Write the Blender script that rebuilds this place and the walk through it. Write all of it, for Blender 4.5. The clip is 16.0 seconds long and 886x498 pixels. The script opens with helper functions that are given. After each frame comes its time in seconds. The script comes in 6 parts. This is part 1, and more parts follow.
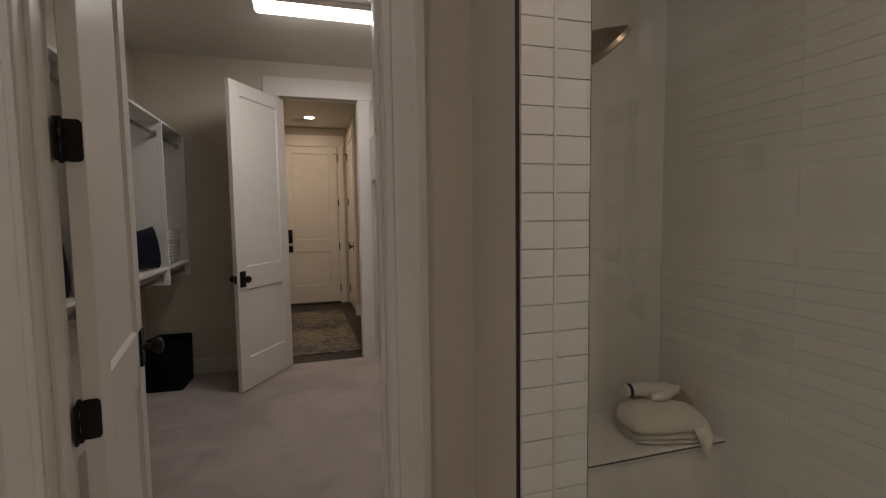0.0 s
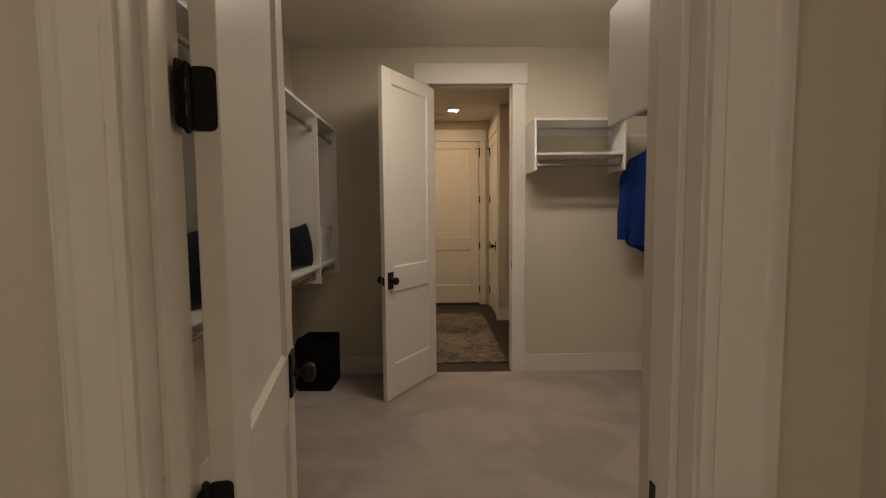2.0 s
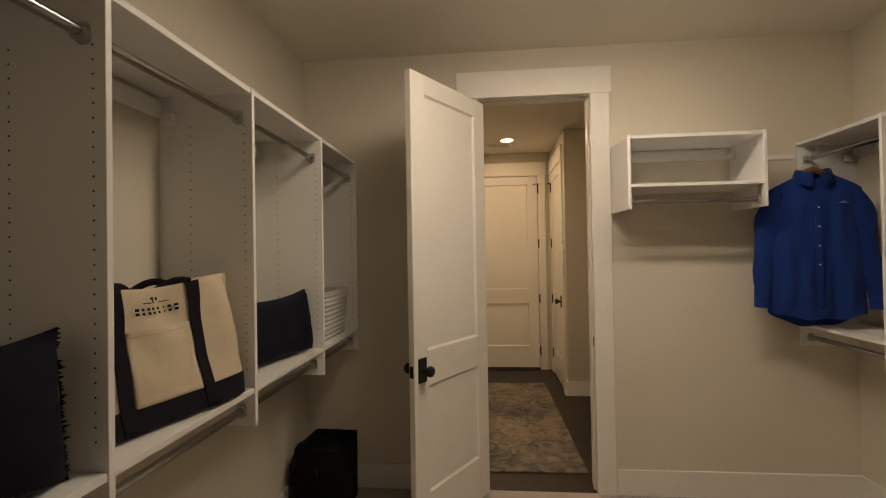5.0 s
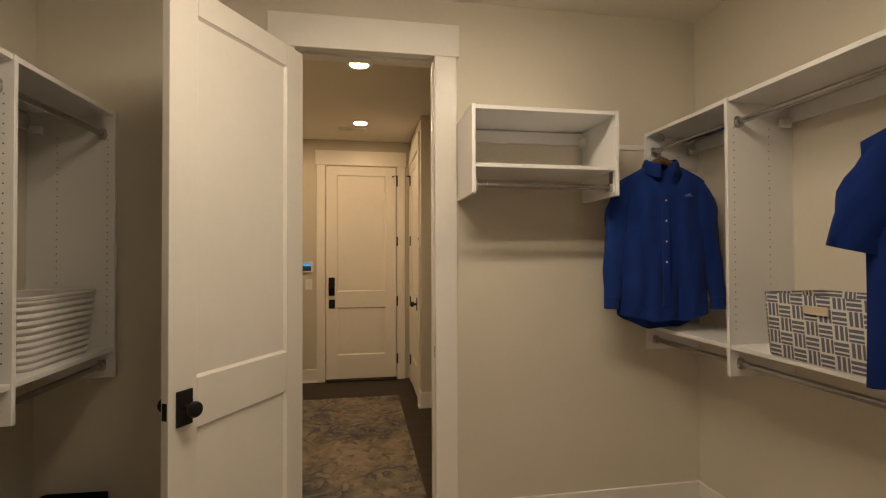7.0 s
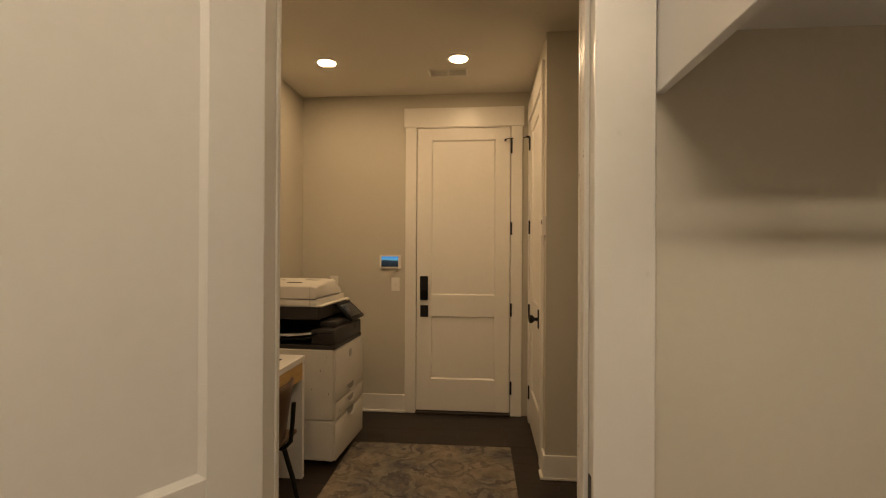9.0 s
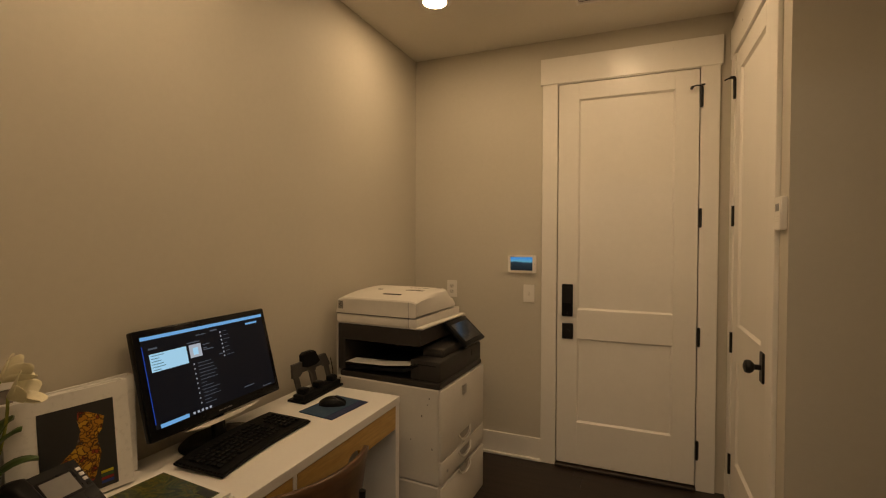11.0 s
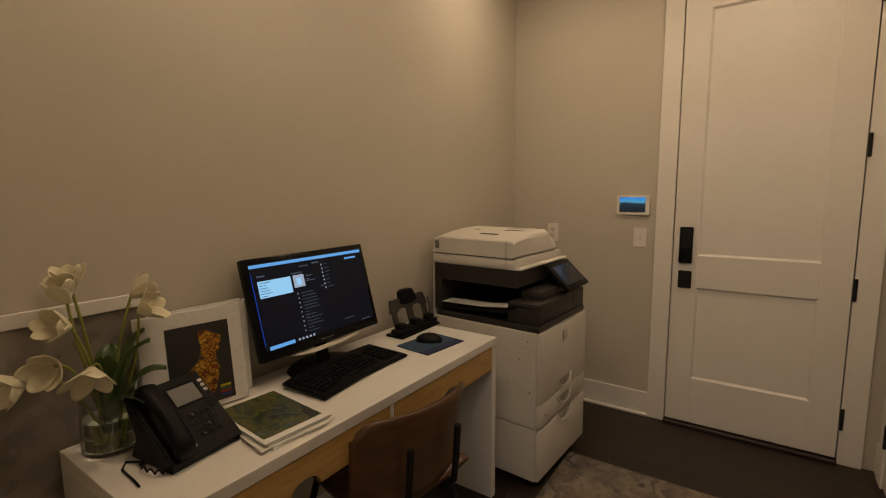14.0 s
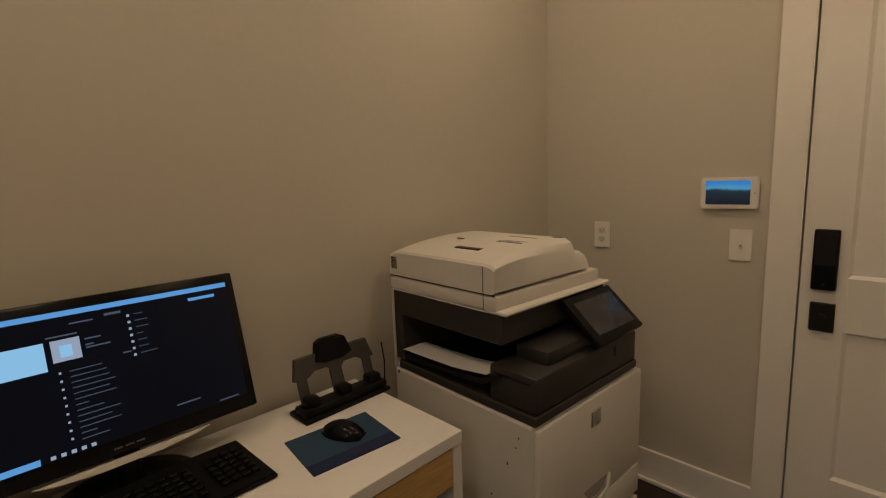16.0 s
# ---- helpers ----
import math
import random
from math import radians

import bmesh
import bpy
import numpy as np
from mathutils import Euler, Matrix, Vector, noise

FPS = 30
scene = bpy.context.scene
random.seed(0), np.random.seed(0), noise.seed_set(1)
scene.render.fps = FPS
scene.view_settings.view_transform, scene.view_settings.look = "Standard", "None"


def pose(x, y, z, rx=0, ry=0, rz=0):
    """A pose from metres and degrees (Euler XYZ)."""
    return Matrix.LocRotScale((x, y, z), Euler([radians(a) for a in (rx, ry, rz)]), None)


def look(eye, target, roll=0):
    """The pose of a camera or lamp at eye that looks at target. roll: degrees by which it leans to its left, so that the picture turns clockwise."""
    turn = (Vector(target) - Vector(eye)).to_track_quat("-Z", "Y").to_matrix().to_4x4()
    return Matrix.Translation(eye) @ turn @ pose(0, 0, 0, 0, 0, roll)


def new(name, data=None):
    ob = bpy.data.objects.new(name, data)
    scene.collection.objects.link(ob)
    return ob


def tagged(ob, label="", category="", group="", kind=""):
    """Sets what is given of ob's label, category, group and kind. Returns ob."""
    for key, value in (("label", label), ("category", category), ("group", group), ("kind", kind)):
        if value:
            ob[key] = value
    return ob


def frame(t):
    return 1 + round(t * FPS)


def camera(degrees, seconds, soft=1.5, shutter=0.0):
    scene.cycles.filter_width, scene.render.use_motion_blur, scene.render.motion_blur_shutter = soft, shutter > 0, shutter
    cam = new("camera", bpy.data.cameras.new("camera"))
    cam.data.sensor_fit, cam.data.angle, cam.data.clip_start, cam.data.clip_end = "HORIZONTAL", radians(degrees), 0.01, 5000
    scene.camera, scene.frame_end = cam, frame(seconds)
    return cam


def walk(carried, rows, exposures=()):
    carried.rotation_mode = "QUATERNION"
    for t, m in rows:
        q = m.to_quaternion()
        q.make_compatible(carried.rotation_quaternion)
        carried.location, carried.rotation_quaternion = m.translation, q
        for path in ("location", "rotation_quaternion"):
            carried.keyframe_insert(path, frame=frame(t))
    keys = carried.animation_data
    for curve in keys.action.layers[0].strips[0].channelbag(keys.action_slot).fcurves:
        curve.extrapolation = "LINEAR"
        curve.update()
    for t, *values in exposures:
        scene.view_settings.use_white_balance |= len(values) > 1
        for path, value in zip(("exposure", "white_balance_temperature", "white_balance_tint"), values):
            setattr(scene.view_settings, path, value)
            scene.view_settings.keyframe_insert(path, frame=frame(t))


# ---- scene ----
cam = camera(87.4, 16.0, soft=1.15)
PATH = [
    (0, (0.244, 1.132, 1.366), (0.811, 3.045, 1.222), -0.8),
    (0.5, (0.176, 1.2, 1.317), (0.563, 3.156, 1.166), -0.5),
    (1, (0.145, 1.274, 1.313), (0.373, 3.253, 1.143), -0.3),
    (1.5, (0.099, 1.431, 1.347), (0.214, 3.421, 1.181), -0.3),
    (2, (0.099, 1.654, 1.37), (0.13, 3.649, 1.222), -0.5),
    (2.5, (0.113, 1.899, 1.407), (0.032, 3.894, 1.289), -0.7),
    (3, (0.139, 2.19, 1.431), (-0.063, 4.179, 1.351), -1.3),
    (3.2, (0.142, 2.286, 1.435), (-0.111, 4.269, 1.378), -1.4),
    (5.3, (0.097, 2.697, 1.481), (-0.05, 4.691, 1.506), -0.8),
    (5.5, (0.134, 2.709, 1.48), (0.096, 4.709, 1.505), -0.6),
    (6, (0.259, 2.787, 1.466), (0.461, 4.777, 1.484), -0.2),
    (6.5, (0.365, 2.941, 1.465), (0.742, 4.905, 1.489), -0.1),
    (7, (0.395, 3.243, 1.425), (0.726, 5.215, 1.453), -0.2),
    (7.5, (0.378, 3.618, 1.423), (0.582, 5.607, 1.44), -0.1),
    (8, (0.454, 3.994, 1.419), (0.551, 5.991, 1.437), -0.1),
    (8.5, (0.521, 4.346, 1.402), (0.481, 6.346, 1.414), 0.0),
    (8.7, (0.545, 4.481, 1.398), (0.448, 6.479, 1.408), 0.1),
    (10.8, (0.427, 5.539, 1.46), (-0.275, 7.412, 1.419), 0.4),
    (11, (0.417, 5.595, 1.46), (-0.349, 7.442, 1.42), 0.2),
    (11.5, (0.397, 5.648, 1.458), (-0.478, 7.445, 1.409), 0.1),
    (12, (0.4, 5.659, 1.44), (-0.571, 7.405, 1.357), 0.0),
    (12.5, (0.41, 5.658, 1.401), (-0.627, 7.364, 1.279), -0.2),
    (13, (0.405, 5.649, 1.388), (-0.683, 7.318, 1.213), -0.2),
    (13.5, (0.403, 5.654, 1.385), (-0.711, 7.301, 1.171), -0.3),
    (14, (0.37, 5.69, 1.388), (-0.758, 7.324, 1.142), -0.4),
    (14.5, (0.277, 5.801, 1.374), (-0.843, 7.435, 1.103), -0.6),
    (15, (0.226, 6.013, 1.375), (-0.904, 7.637, 1.082), -1.0),
    (15.5, (0.238, 6.293, 1.401), (-0.975, 7.855, 1.105), -1.6),
    (16, (0.205, 6.651, 1.388), (-1.202, 8.041, 1.093), -2.1),
]
# seconds, stops, kelvin, tint: the clip's camera settles its brightness and white balance on the way
EXPOSURES = [(0.0, -0.68, 5500, 14), (1.0, -0.62, 6000, 13), (2.0, -0.52, 6500, 12), (3.2, -0.37, 6700, 10), (5.3, -0.12, 6800, 10), (7.5, -0.04, 6950, 10), (8.7, -0.13, 7000, 10), (10.8, -0.25, 6900, 10), (12.5, -0.30, 6350, 10), (14.5, -0.27, 5950, 10), (16.0, -0.50, 5900, 10)]
walk(cam, [(t, look(eye, target, roll)) for t, eye, target, roll in PATH], EXPOSURES)

# ---- light ----
world = bpy.data.worlds.new("world")
scene.world = world
world.use_nodes = True
world.node_tree.nodes["Background"].inputs[0].default_value = (0.5, 0.55, 0.6, 1)
world.node_tree.nodes["Background"].inputs[1].default_value = 0.02

WARM = (1.0, 0.70, 0.42)
COOL = (1.0, 0.845, 0.675)
BATHC = (1.0, 0.775, 0.56)
SIDEFILLC = (1.0, 0.86, 0.75)
# the last one, at (-0.60, 6.48), is unseen: added light for desk and copier
HALL_LAMPS = [(0.35, 7.92), (0.355, 6.48), (-0.60, 7.92), (-0.60, 6.48)]
# bathroom downlights: unseen, added and placed to light the doorway wall and tiles
ADDED_BATH_LAMPS = [(0.35, 0.25), (1.3, 1.3)]
HALL_GLOW, LED_GLOW, BATH_GLOW = 180.0, 44.0, 172.0
CEIL = 2.75


# ---- materials ----
def nodes_of(name):
    m = bpy.data.materials.new(name)
    m.use_nodes = True
    nt = m.node_tree
    return m, nt, nt.nodes["Principled BSDF"]


def noise_tex(nt, scale, detail=4.0, rough=0.55, vec=None):
    n = nt.nodes.new("ShaderNodeTexNoise")
    n.inputs["Scale"].default_value = scale
    n.inputs["Detail"].default_value = detail
    n.inputs["Roughness"].default_value = rough
    if vec is not None:
        nt.links.new(vec, n.inputs["Vector"])
    return n


def ramp(nt, fac, stops):
    r = nt.nodes.new("ShaderNodeValToRGB")
    el = r.color_ramp.elements
    while len(el) < len(stops):
        el.new(0.5)
    for e, (p, c) in zip(el, stops):
        e.position, e.color = p, (*c[:3], 1)
    nt.links.new(fac, r.inputs[0])
    return r


def mixed(nt, fac, a, b, mode="MIX"):
    m = nt.nodes.new("ShaderNodeMix")
    m.data_type, m.blend_type = "RGBA", mode
    for sock, v in ((m.inputs[0], fac), (m.inputs[6], a), (m.inputs[7], b)):
        if isinstance(v, (int, float)):
            sock.default_value = v
        elif isinstance(v, tuple):
            sock.default_value = (*v[:3], 1)
        else:
            nt.links.new(v, sock)
    return m.outputs[2]


def surf(name, col, rough=0.5, var=0.08, scale=3.0, fine=60.0, bump=0.0, bscale=250.0, metal=0.0, each=0.0, spec=0.5, dist=0.002):
    """A painted, moulded or woven surface with broad and fine variation."""
    m, nt, b = nodes_of(name)
    co = nt.nodes.new("ShaderNodeTexCoord").outputs["Object"]
    n1, n2 = noise_tex(nt, scale, 3, vec=co), noise_tex(nt, fine, 5, vec=co)
    lo = tuple(c * (1 - var) for c in col)
    hi = tuple(min(1, c * (1 + var)) for c in col)
    c1 = ramp(nt, n1.outputs[0], [(0.3, lo), (0.7, hi)]).outputs[0]
    g = ramp(nt, n2.outputs[0], [(0.3, (1 - var,) * 3), (0.7, (1, 1, 1))]).outputs[0]
    c = mixed(nt, 1.0, c1, g, "MULTIPLY")
    if each:
        info = nt.nodes.new("ShaderNodeObjectInfo")
        r = ramp(nt, info.outputs["Random"], [(0, (1 - each,) * 3), (1, (1, 1, 1))]).outputs[0]
        c = mixed(nt, 1.0, c, r, "MULTIPLY")
    nt.links.new(c, b.inputs["Base Color"])
    rr = ramp(nt, n2.outputs[0], [(0.25, (max(0.02, rough - 0.07),) * 3), (0.75, (min(1, rough + 0.07),) * 3)])
    nt.links.new(rr.outputs[0], b.inputs["Roughness"])
    b.inputs["Metallic"].default_value = metal
    b.inputs["Specular IOR Level"].default_value = spec
    if bump:
        n3 = noise_tex(nt, bscale, 3, vec=co)
        bp = nt.nodes.new("ShaderNodeBump")
        bp.inputs["Strength"].default_value, bp.inputs["Distance"].default_value = bump, dist
        nt.links.new(n3.outputs[0], bp.inputs["Height"])
        nt.links.new(bp.outputs[0], b.inputs["Normal"])
    return m


def glow(name, col, strength):
    m, nt, b = nodes_of(name)
    b.inputs["Base Color"].default_value = (0.004, 0.004, 0.005, 1)
    b.inputs["Emission Color"].default_value = (*col, 1)
    b.inputs["Emission Strength"].default_value = strength
    b.inputs["Roughness"].default_value = 0.3
    b.inputs["Specular IOR Level"].default_value = 0.15
    return m


def wood(name, dark, light, scale=1.0, rough=0.4, axis=1, each=0.3):
    m, nt, b = nodes_of(name)
    co = nt.nodes.new("ShaderNodeTexCoord").outputs["Object"]
    mp = nt.nodes.new("ShaderNodeMapping")
    s = [14.0 * scale] * 3
    s[axis] = 1.2 * scale
    mp.inputs["Scale"].default_value = s
    nt.links.new(co, mp.inputs["Vector"])
    info = nt.nodes.new("ShaderNodeObjectInfo")
    off = nt.nodes.new("ShaderNodeVectorMath")
    off.operation = "MULTIPLY_ADD"
    nt.links.new(info.outputs["Random"], off.inputs[0])
    off.inputs[1].default_value = (7.0, 9.0, 5.0)
    nt.links.new(mp.outputs[0], off.inputs[2])
    n1 = noise_tex(nt, 2.0, 6, 0.6, off.outputs[0])
    n2 = noise_tex(nt, 9.0, 4, 0.6, off.outputs[0])
    c = ramp(nt, n1.outputs[0], [(0.3, dark), (0.7, light)]).outputs[0]
    g = ramp(nt, n2.outputs[0], [(0.35, (0.8,) * 3), (0.6, (1, 1, 1))]).outputs[0]
    c = mixed(nt, 1.0, c, g, "MULTIPLY")
    r = ramp(nt, info.outputs["Random"], [(0, (1 - each,) * 3), (1, (1, 1, 1))]).outputs[0]
    c = mixed(nt, 1.0, c, r, "MULTIPLY")
    nt.links.new(c, b.inputs["Base Color"])
    b.inputs["Roughness"].default_value = rough
    bp = nt.nodes.new("ShaderNodeBump")
    bp.inputs["Strength"].default_value, bp.inputs["Distance"].default_value = 0.25, 0.001
    nt.links.new(n2.outputs[0], bp.inputs["Height"])
    nt.links.new(bp.outputs[0], b.inputs["Normal"])
    return m


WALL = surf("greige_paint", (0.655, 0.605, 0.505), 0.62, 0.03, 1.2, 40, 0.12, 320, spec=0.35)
# hall walls: the hue of greige_paint, about 15 percent darker
HALLWALL = surf("darker_greige_paint", (0.55, 0.515, 0.435), 0.6, 0.03, 1.2, 40, 0.12, 320, spec=0.35)
CEILING = surf("ceiling_paint", (0.74, 0.70, 0.62), 0.8, 0.03, 1.2, 40, 0.15, 200, spec=0.2)
TRIM = surf("white_trim_paint", (0.78, 0.75, 0.69), 0.33, 0.025, 2.0, 30, 0.05, 60)
DOORP = surf("white_door_paint", (0.77, 0.74, 0.68), 0.36, 0.025, 2.0, 30, 0.06, 80)
MELAMINE = surf("white_melamine", (0.76, 0.75, 0.73), 0.42, 0.02, 2.0, 90, 0.04, 300)
BLACK = surf("matt_black_metal", (0.009, 0.0085, 0.008), 0.45, 0.15, 6, 80, 0.05, 200, spec=0.3)
BLACKPL = surf("black_plastic", (0.007, 0.007, 0.0075), 0.42, 0.15, 6, 80, 0.08, 400, spec=0.13)
DARKPL = surf("dark_grey_plastic", (0.034, 0.030, 0.027), 0.48, 0.1, 5, 80, 0.1, 500, spec=0.28)
CHROME = surf("chrome", (0.42, 0.41, 0.40), 0.2, 0.06, 6, 60, metal=1.0)
ZINC = surf("zinc_fitting", (0.5, 0.49, 0.47), 0.35, 0.08, 6, 60, metal=1.0)
TILE = surf("white_glazed_tile", (0.79, 0.765, 0.69), 0.08, 0.02, 5, 30, 0.05, 18, each=0.06, dist=0.004)
GROUT = surf("pale_grout", (0.76, 0.735, 0.66), 0.85, 0.08, 10, 150, 0.3, 400)
STONE = surf("white_quartz", (0.78, 0.75, 0.68), 0.18, 0.04, 4, 30)
GRIPSHADE = surf("grip_shade_grey", (0.30, 0.28, 0.25), 0.5, 0.05, 3, 60)
COPIERW = surf("off_white_plastic", (0.66, 0.63, 0.57), 0.45, 0.04, 3, 60, 0.08, 600)
LACQUER = surf("white_laminate", (0.78, 0.76, 0.72), 0.35, 0.03, 3, 60, 0.03, 200)
BIRCH = wood("honey_veneer", (0.50, 0.30, 0.085), (0.62, 0.40, 0.14), 1.0, 0.42, 1, 0.1)
WALNUT = wood("brown_plywood", (0.075, 0.036, 0.016), (0.14, 0.07, 0.03), 1.0, 0.32, 1, 0.1)
HANGERW = wood("hanger_wood", (0.09, 0.048, 0.024), (0.17, 0.095, 0.048), 1.0, 0.35, 0, 0.1)
OAK = wood("dark_stained_oak", (0.016, 0.009, 0.0055), (0.034, 0.021, 0.013), 1.0, 0.5, 0, 0.22)
PAPER = surf("white_paper", (0.8, 0.79, 0.76), 0.6, 0.03, 5, 60)


def carpet_material():
    m, nt, b = nodes_of("pale_carpet")
    co = nt.nodes.new("ShaderNodeTexCoord").outputs["Object"]
    n1, n2, n3 = noise_tex(nt, 1.8, 2, 0.5, co), noise_tex(nt, 160, 4, 0.7, co), noise_tex(nt, 7, 3, 0.6, co)
    n1.inputs["Distortion"].default_value = 1.2
    c = ramp(nt, n1.outputs[0], [(0.38, (0.47, 0.41, 0.37)), (0.5, (0.53, 0.465, 0.425)), (0.62, (0.58, 0.51, 0.465))]).outputs[0]
    g = ramp(nt, n2.outputs[0], [(0.25, (0.68,) * 3), (0.75, (1, 1, 1))]).outputs[0]
    c = mixed(nt, 1.0, c, g, "MULTIPLY")
    c = mixed(nt, 1.0, c, ramp(nt, n3.outputs[0], [(0.3, (0.92,) * 3), (0.7, (1, 1, 1))]).outputs[0], "MULTIPLY")
    nt.links.new(c, b.inputs["Base Color"])
    b.inputs["Roughness"].default_value = 0.95
    b.inputs["Specular IOR Level"].default_value = 0.1
    b.inputs["Sheen Weight"].default_value = 0.2
    bp = nt.nodes.new("ShaderNodeBump")
    bp.inputs["Strength"].default_value, bp.inputs["Distance"].default_value = 0.8, 0.006
    nt.links.new(n2.outputs[0], bp.inputs["Height"])
    nt.links.new(bp.outputs[0], b.inputs["Normal"])
    return m


def rug_material():
    m, nt, b = nodes_of("faded_patterned_rug")
    co = nt.nodes.new("ShaderNodeTexCoord").outputs["Object"]
    warp = noise_tex(nt, 3.5, 4, 0.6, co)
    add = nt.nodes.new("ShaderNodeMix")
    add.data_type, add.blend_type = "RGBA", "LINEAR_LIGHT"
    add.inputs[0].default_value = 0.22
    nt.links.new(co, add.inputs[6])
    nt.links.new(warp.outputs["Color"], add.inputs[7])
    v = nt.nodes.new("ShaderNodeTexVoronoi")
    v.inputs["Scale"].default_value = 3.0
    nt.links.new(add.outputs[2], v.inputs["Vector"])
    rings = nt.nodes.new("ShaderNodeMath")
    rings.operation = "SINE"
    mul = nt.nodes.new("ShaderNodeMath")
    mul.operation = "MULTIPLY"
    mul.inputs[1].default_value = 26.0
    nt.links.new(v.outputs["Distance"], mul.inputs[0])
    nt.links.new(mul.outputs[0], rings.inputs[0])
    n1, n2 = noise_tex(nt, 1.5, 6, 0.68, co), noise_tex(nt, 10, 6, 0.72, co)
    base = ramp(nt, n1.outputs[0], [(0.36, (0.06, 0.065, 0.075)), (0.45, (0.15, 0.135, 0.12)), (0.55, (0.25, 0.20, 0.145)), (0.66, (0.34, 0.285, 0.21))]).outputs[0]
    pat = ramp(nt, rings.outputs[0], [(0.25, (0.36, 0.32, 0.26)), (0.5, (0.05, 0.054, 0.065))]).outputs[0]
    k = ramp(nt, n2.outputs[0], [(0.42, (0, 0, 0)), (0.62, (0.5,) * 3)]).outputs[0]
    c = mixed(nt, k, base, pat)
    n4 = noise_tex(nt, 260, 3, 0.6, co)
    c = mixed(nt, 1.0, c, ramp(nt, n4.outputs[0], [(0.3, (0.7,) * 3), (0.7, (1, 1, 1))]).outputs[0], "MULTIPLY")
    nt.links.new(c, b.inputs["Base Color"])
    b.inputs["Roughness"].default_value = 0.95
    b.inputs["Specular IOR Level"].default_value = 0.1
    bp = nt.nodes.new("ShaderNodeBump")
    bp.inputs["Strength"].default_value, bp.inputs["Distance"].default_value = 0.6, 0.003
    nt.links.new(n4.outputs[0], bp.inputs["Height"])
    nt.links.new(bp.outputs[0], b.inputs["Normal"])
    return m


def cloth(name, col, weave=900.0, var=0.12, sheen=0.15, rough=0.9):
    m, nt, b = nodes_of(name)
    co = nt.nodes.new("ShaderNodeTexCoord").outputs["Object"]
    n1, n2, n3 = noise_tex(nt, 7, 4, 0.6, co), noise_tex(nt, weave, 3, 0.6, co), noise_tex(nt, 22, 4, 0.6, co)
    c = ramp(nt, n1.outputs[0], [(0.3, tuple(v * (1 - var) for v in col)), (0.7, tuple(min(1, v * (1 + var)) for v in col))]).outputs[0]
    c = mixed(nt, 1.0, c, ramp(nt, n2.outputs[0], [(0.3, (0.75,) * 3), (0.7, (1, 1, 1))]).outputs[0], "MULTIPLY")
    nt.links.new(c, b.inputs["Base Color"])
    b.inputs["Roughness"].default_value = rough
    b.inputs["Specular IOR Level"].default_value = 0.2
    b.inputs["Sheen Weight"].default_value = sheen
    bp = nt.nodes.new("ShaderNodeBump")
    bp.inputs["Strength"].default_value, bp.inputs["Distance"].default_value = 0.35, 0.006
    nt.links.new(n3.outputs[0], bp.inputs["Height"])
    bp2 = nt.nodes.new("ShaderNodeBump")
    bp2.inputs["Strength"].default_value, bp2.inputs["Distance"].default_value = 0.4, 0.001
    nt.links.new(n2.outputs[0], bp2.inputs["Height"])
    nt.links.new(bp.outputs[0], bp2.inputs["Normal"])
    nt.links.new(bp2.outputs[0], b.inputs["Normal"])
    return m


def glass(name, tint=(0.95, 0.98, 0.96), rough=0.0):
    m, nt, b = nodes_of(name)
    b.inputs["Base Color"].default_value = (*tint, 1)
    b.inputs["Transmission Weight"].default_value = 1.0
    b.inputs["Roughness"].default_value = rough
    b.inputs["IOR"].default_value = 1.45
    return m


CARPET, RUG = carpet_material(), rug_material()
BLUE = cloth("royal_blue_cotton", (0.008, 0.033, 0.19), 500, sheen=0.05)
BLUE2 = cloth("bright_blue_knit", (0.002, 0.018, 0.130), 700, sheen=0.03)
NAVY = cloth("navy_cotton", (0.006, 0.007, 0.016), 500, sheen=0.0)
NAVYTRIM = cloth("navy_webbing", (0.010, 0.009, 0.014), 900, sheen=0.0)
CANVAS = cloth("cream_canvas", (0.62, 0.52, 0.38), 600, 0.06)
TERRY = cloth("cream_terry", (0.82, 0.77, 0.64), 300, 0.06, 0.3)
BLACKCL = cloth("black_fabric", (0.006, 0.006, 0.006), 500, sheen=0.0)
ROPE = cloth("white_cotton_rope", (0.66, 0.64, 0.6), 300, 0.06)
LAMPGLOW = glow("lamp_glow", WARM, HALL_GLOW)
BATHFILL = glow("bath_fill_glow", BATHC, BATH_GLOW)
SIDEFILL = glow("bath_side_fill_glow", SIDEFILLC, BATH_GLOW)
TUBEGLOW = glow("tube_glow", COOL, LED_GLOW)
PANE = glass("clear_glass")


# ---- building helpers ----
def add_box(bm, a, b, bev=0.0, seg=1, m=None):
    r = bmesh.ops.create_cube(bm, size=1.0)
    vs = r["verts"]
    for v in vs:
        v.co = Vector([(a[i] + b[i]) / 2 + v.co[i] * (b[i] - a[i]) for i in range(3)])
    if bev:
        es = list({e for v in vs for e in v.link_edges})
        q = bmesh.ops.bevel(bm, geom=es, offset=bev, segments=seg, affect="EDGES", profile=0.5)
        vs = list({v for f in q["faces"] for v in f.verts} | {v for v in vs if v.is_valid})
    if m is not None:
        bmesh.ops.transform(bm, matrix=m, verts=vs)
    return vs


def add_cyl(bm, p0, p1, r0, r1=None, seg=20, caps=True):
    p0, p1 = Vector(p0), Vector(p1)
    d = p1 - p0
    r = bmesh.ops.create_cone(bm, cap_ends=caps, segments=seg, radius1=r0, radius2=r0 if r1 is None else r1, depth=d.length)
    q = d.to_track_quat("Z", "Y").to_matrix().to_4x4()
    bmesh.ops.transform(bm, matrix=Matrix.Translation((p0 + p1) / 2) @ q, verts=r["verts"])
    return r["verts"]


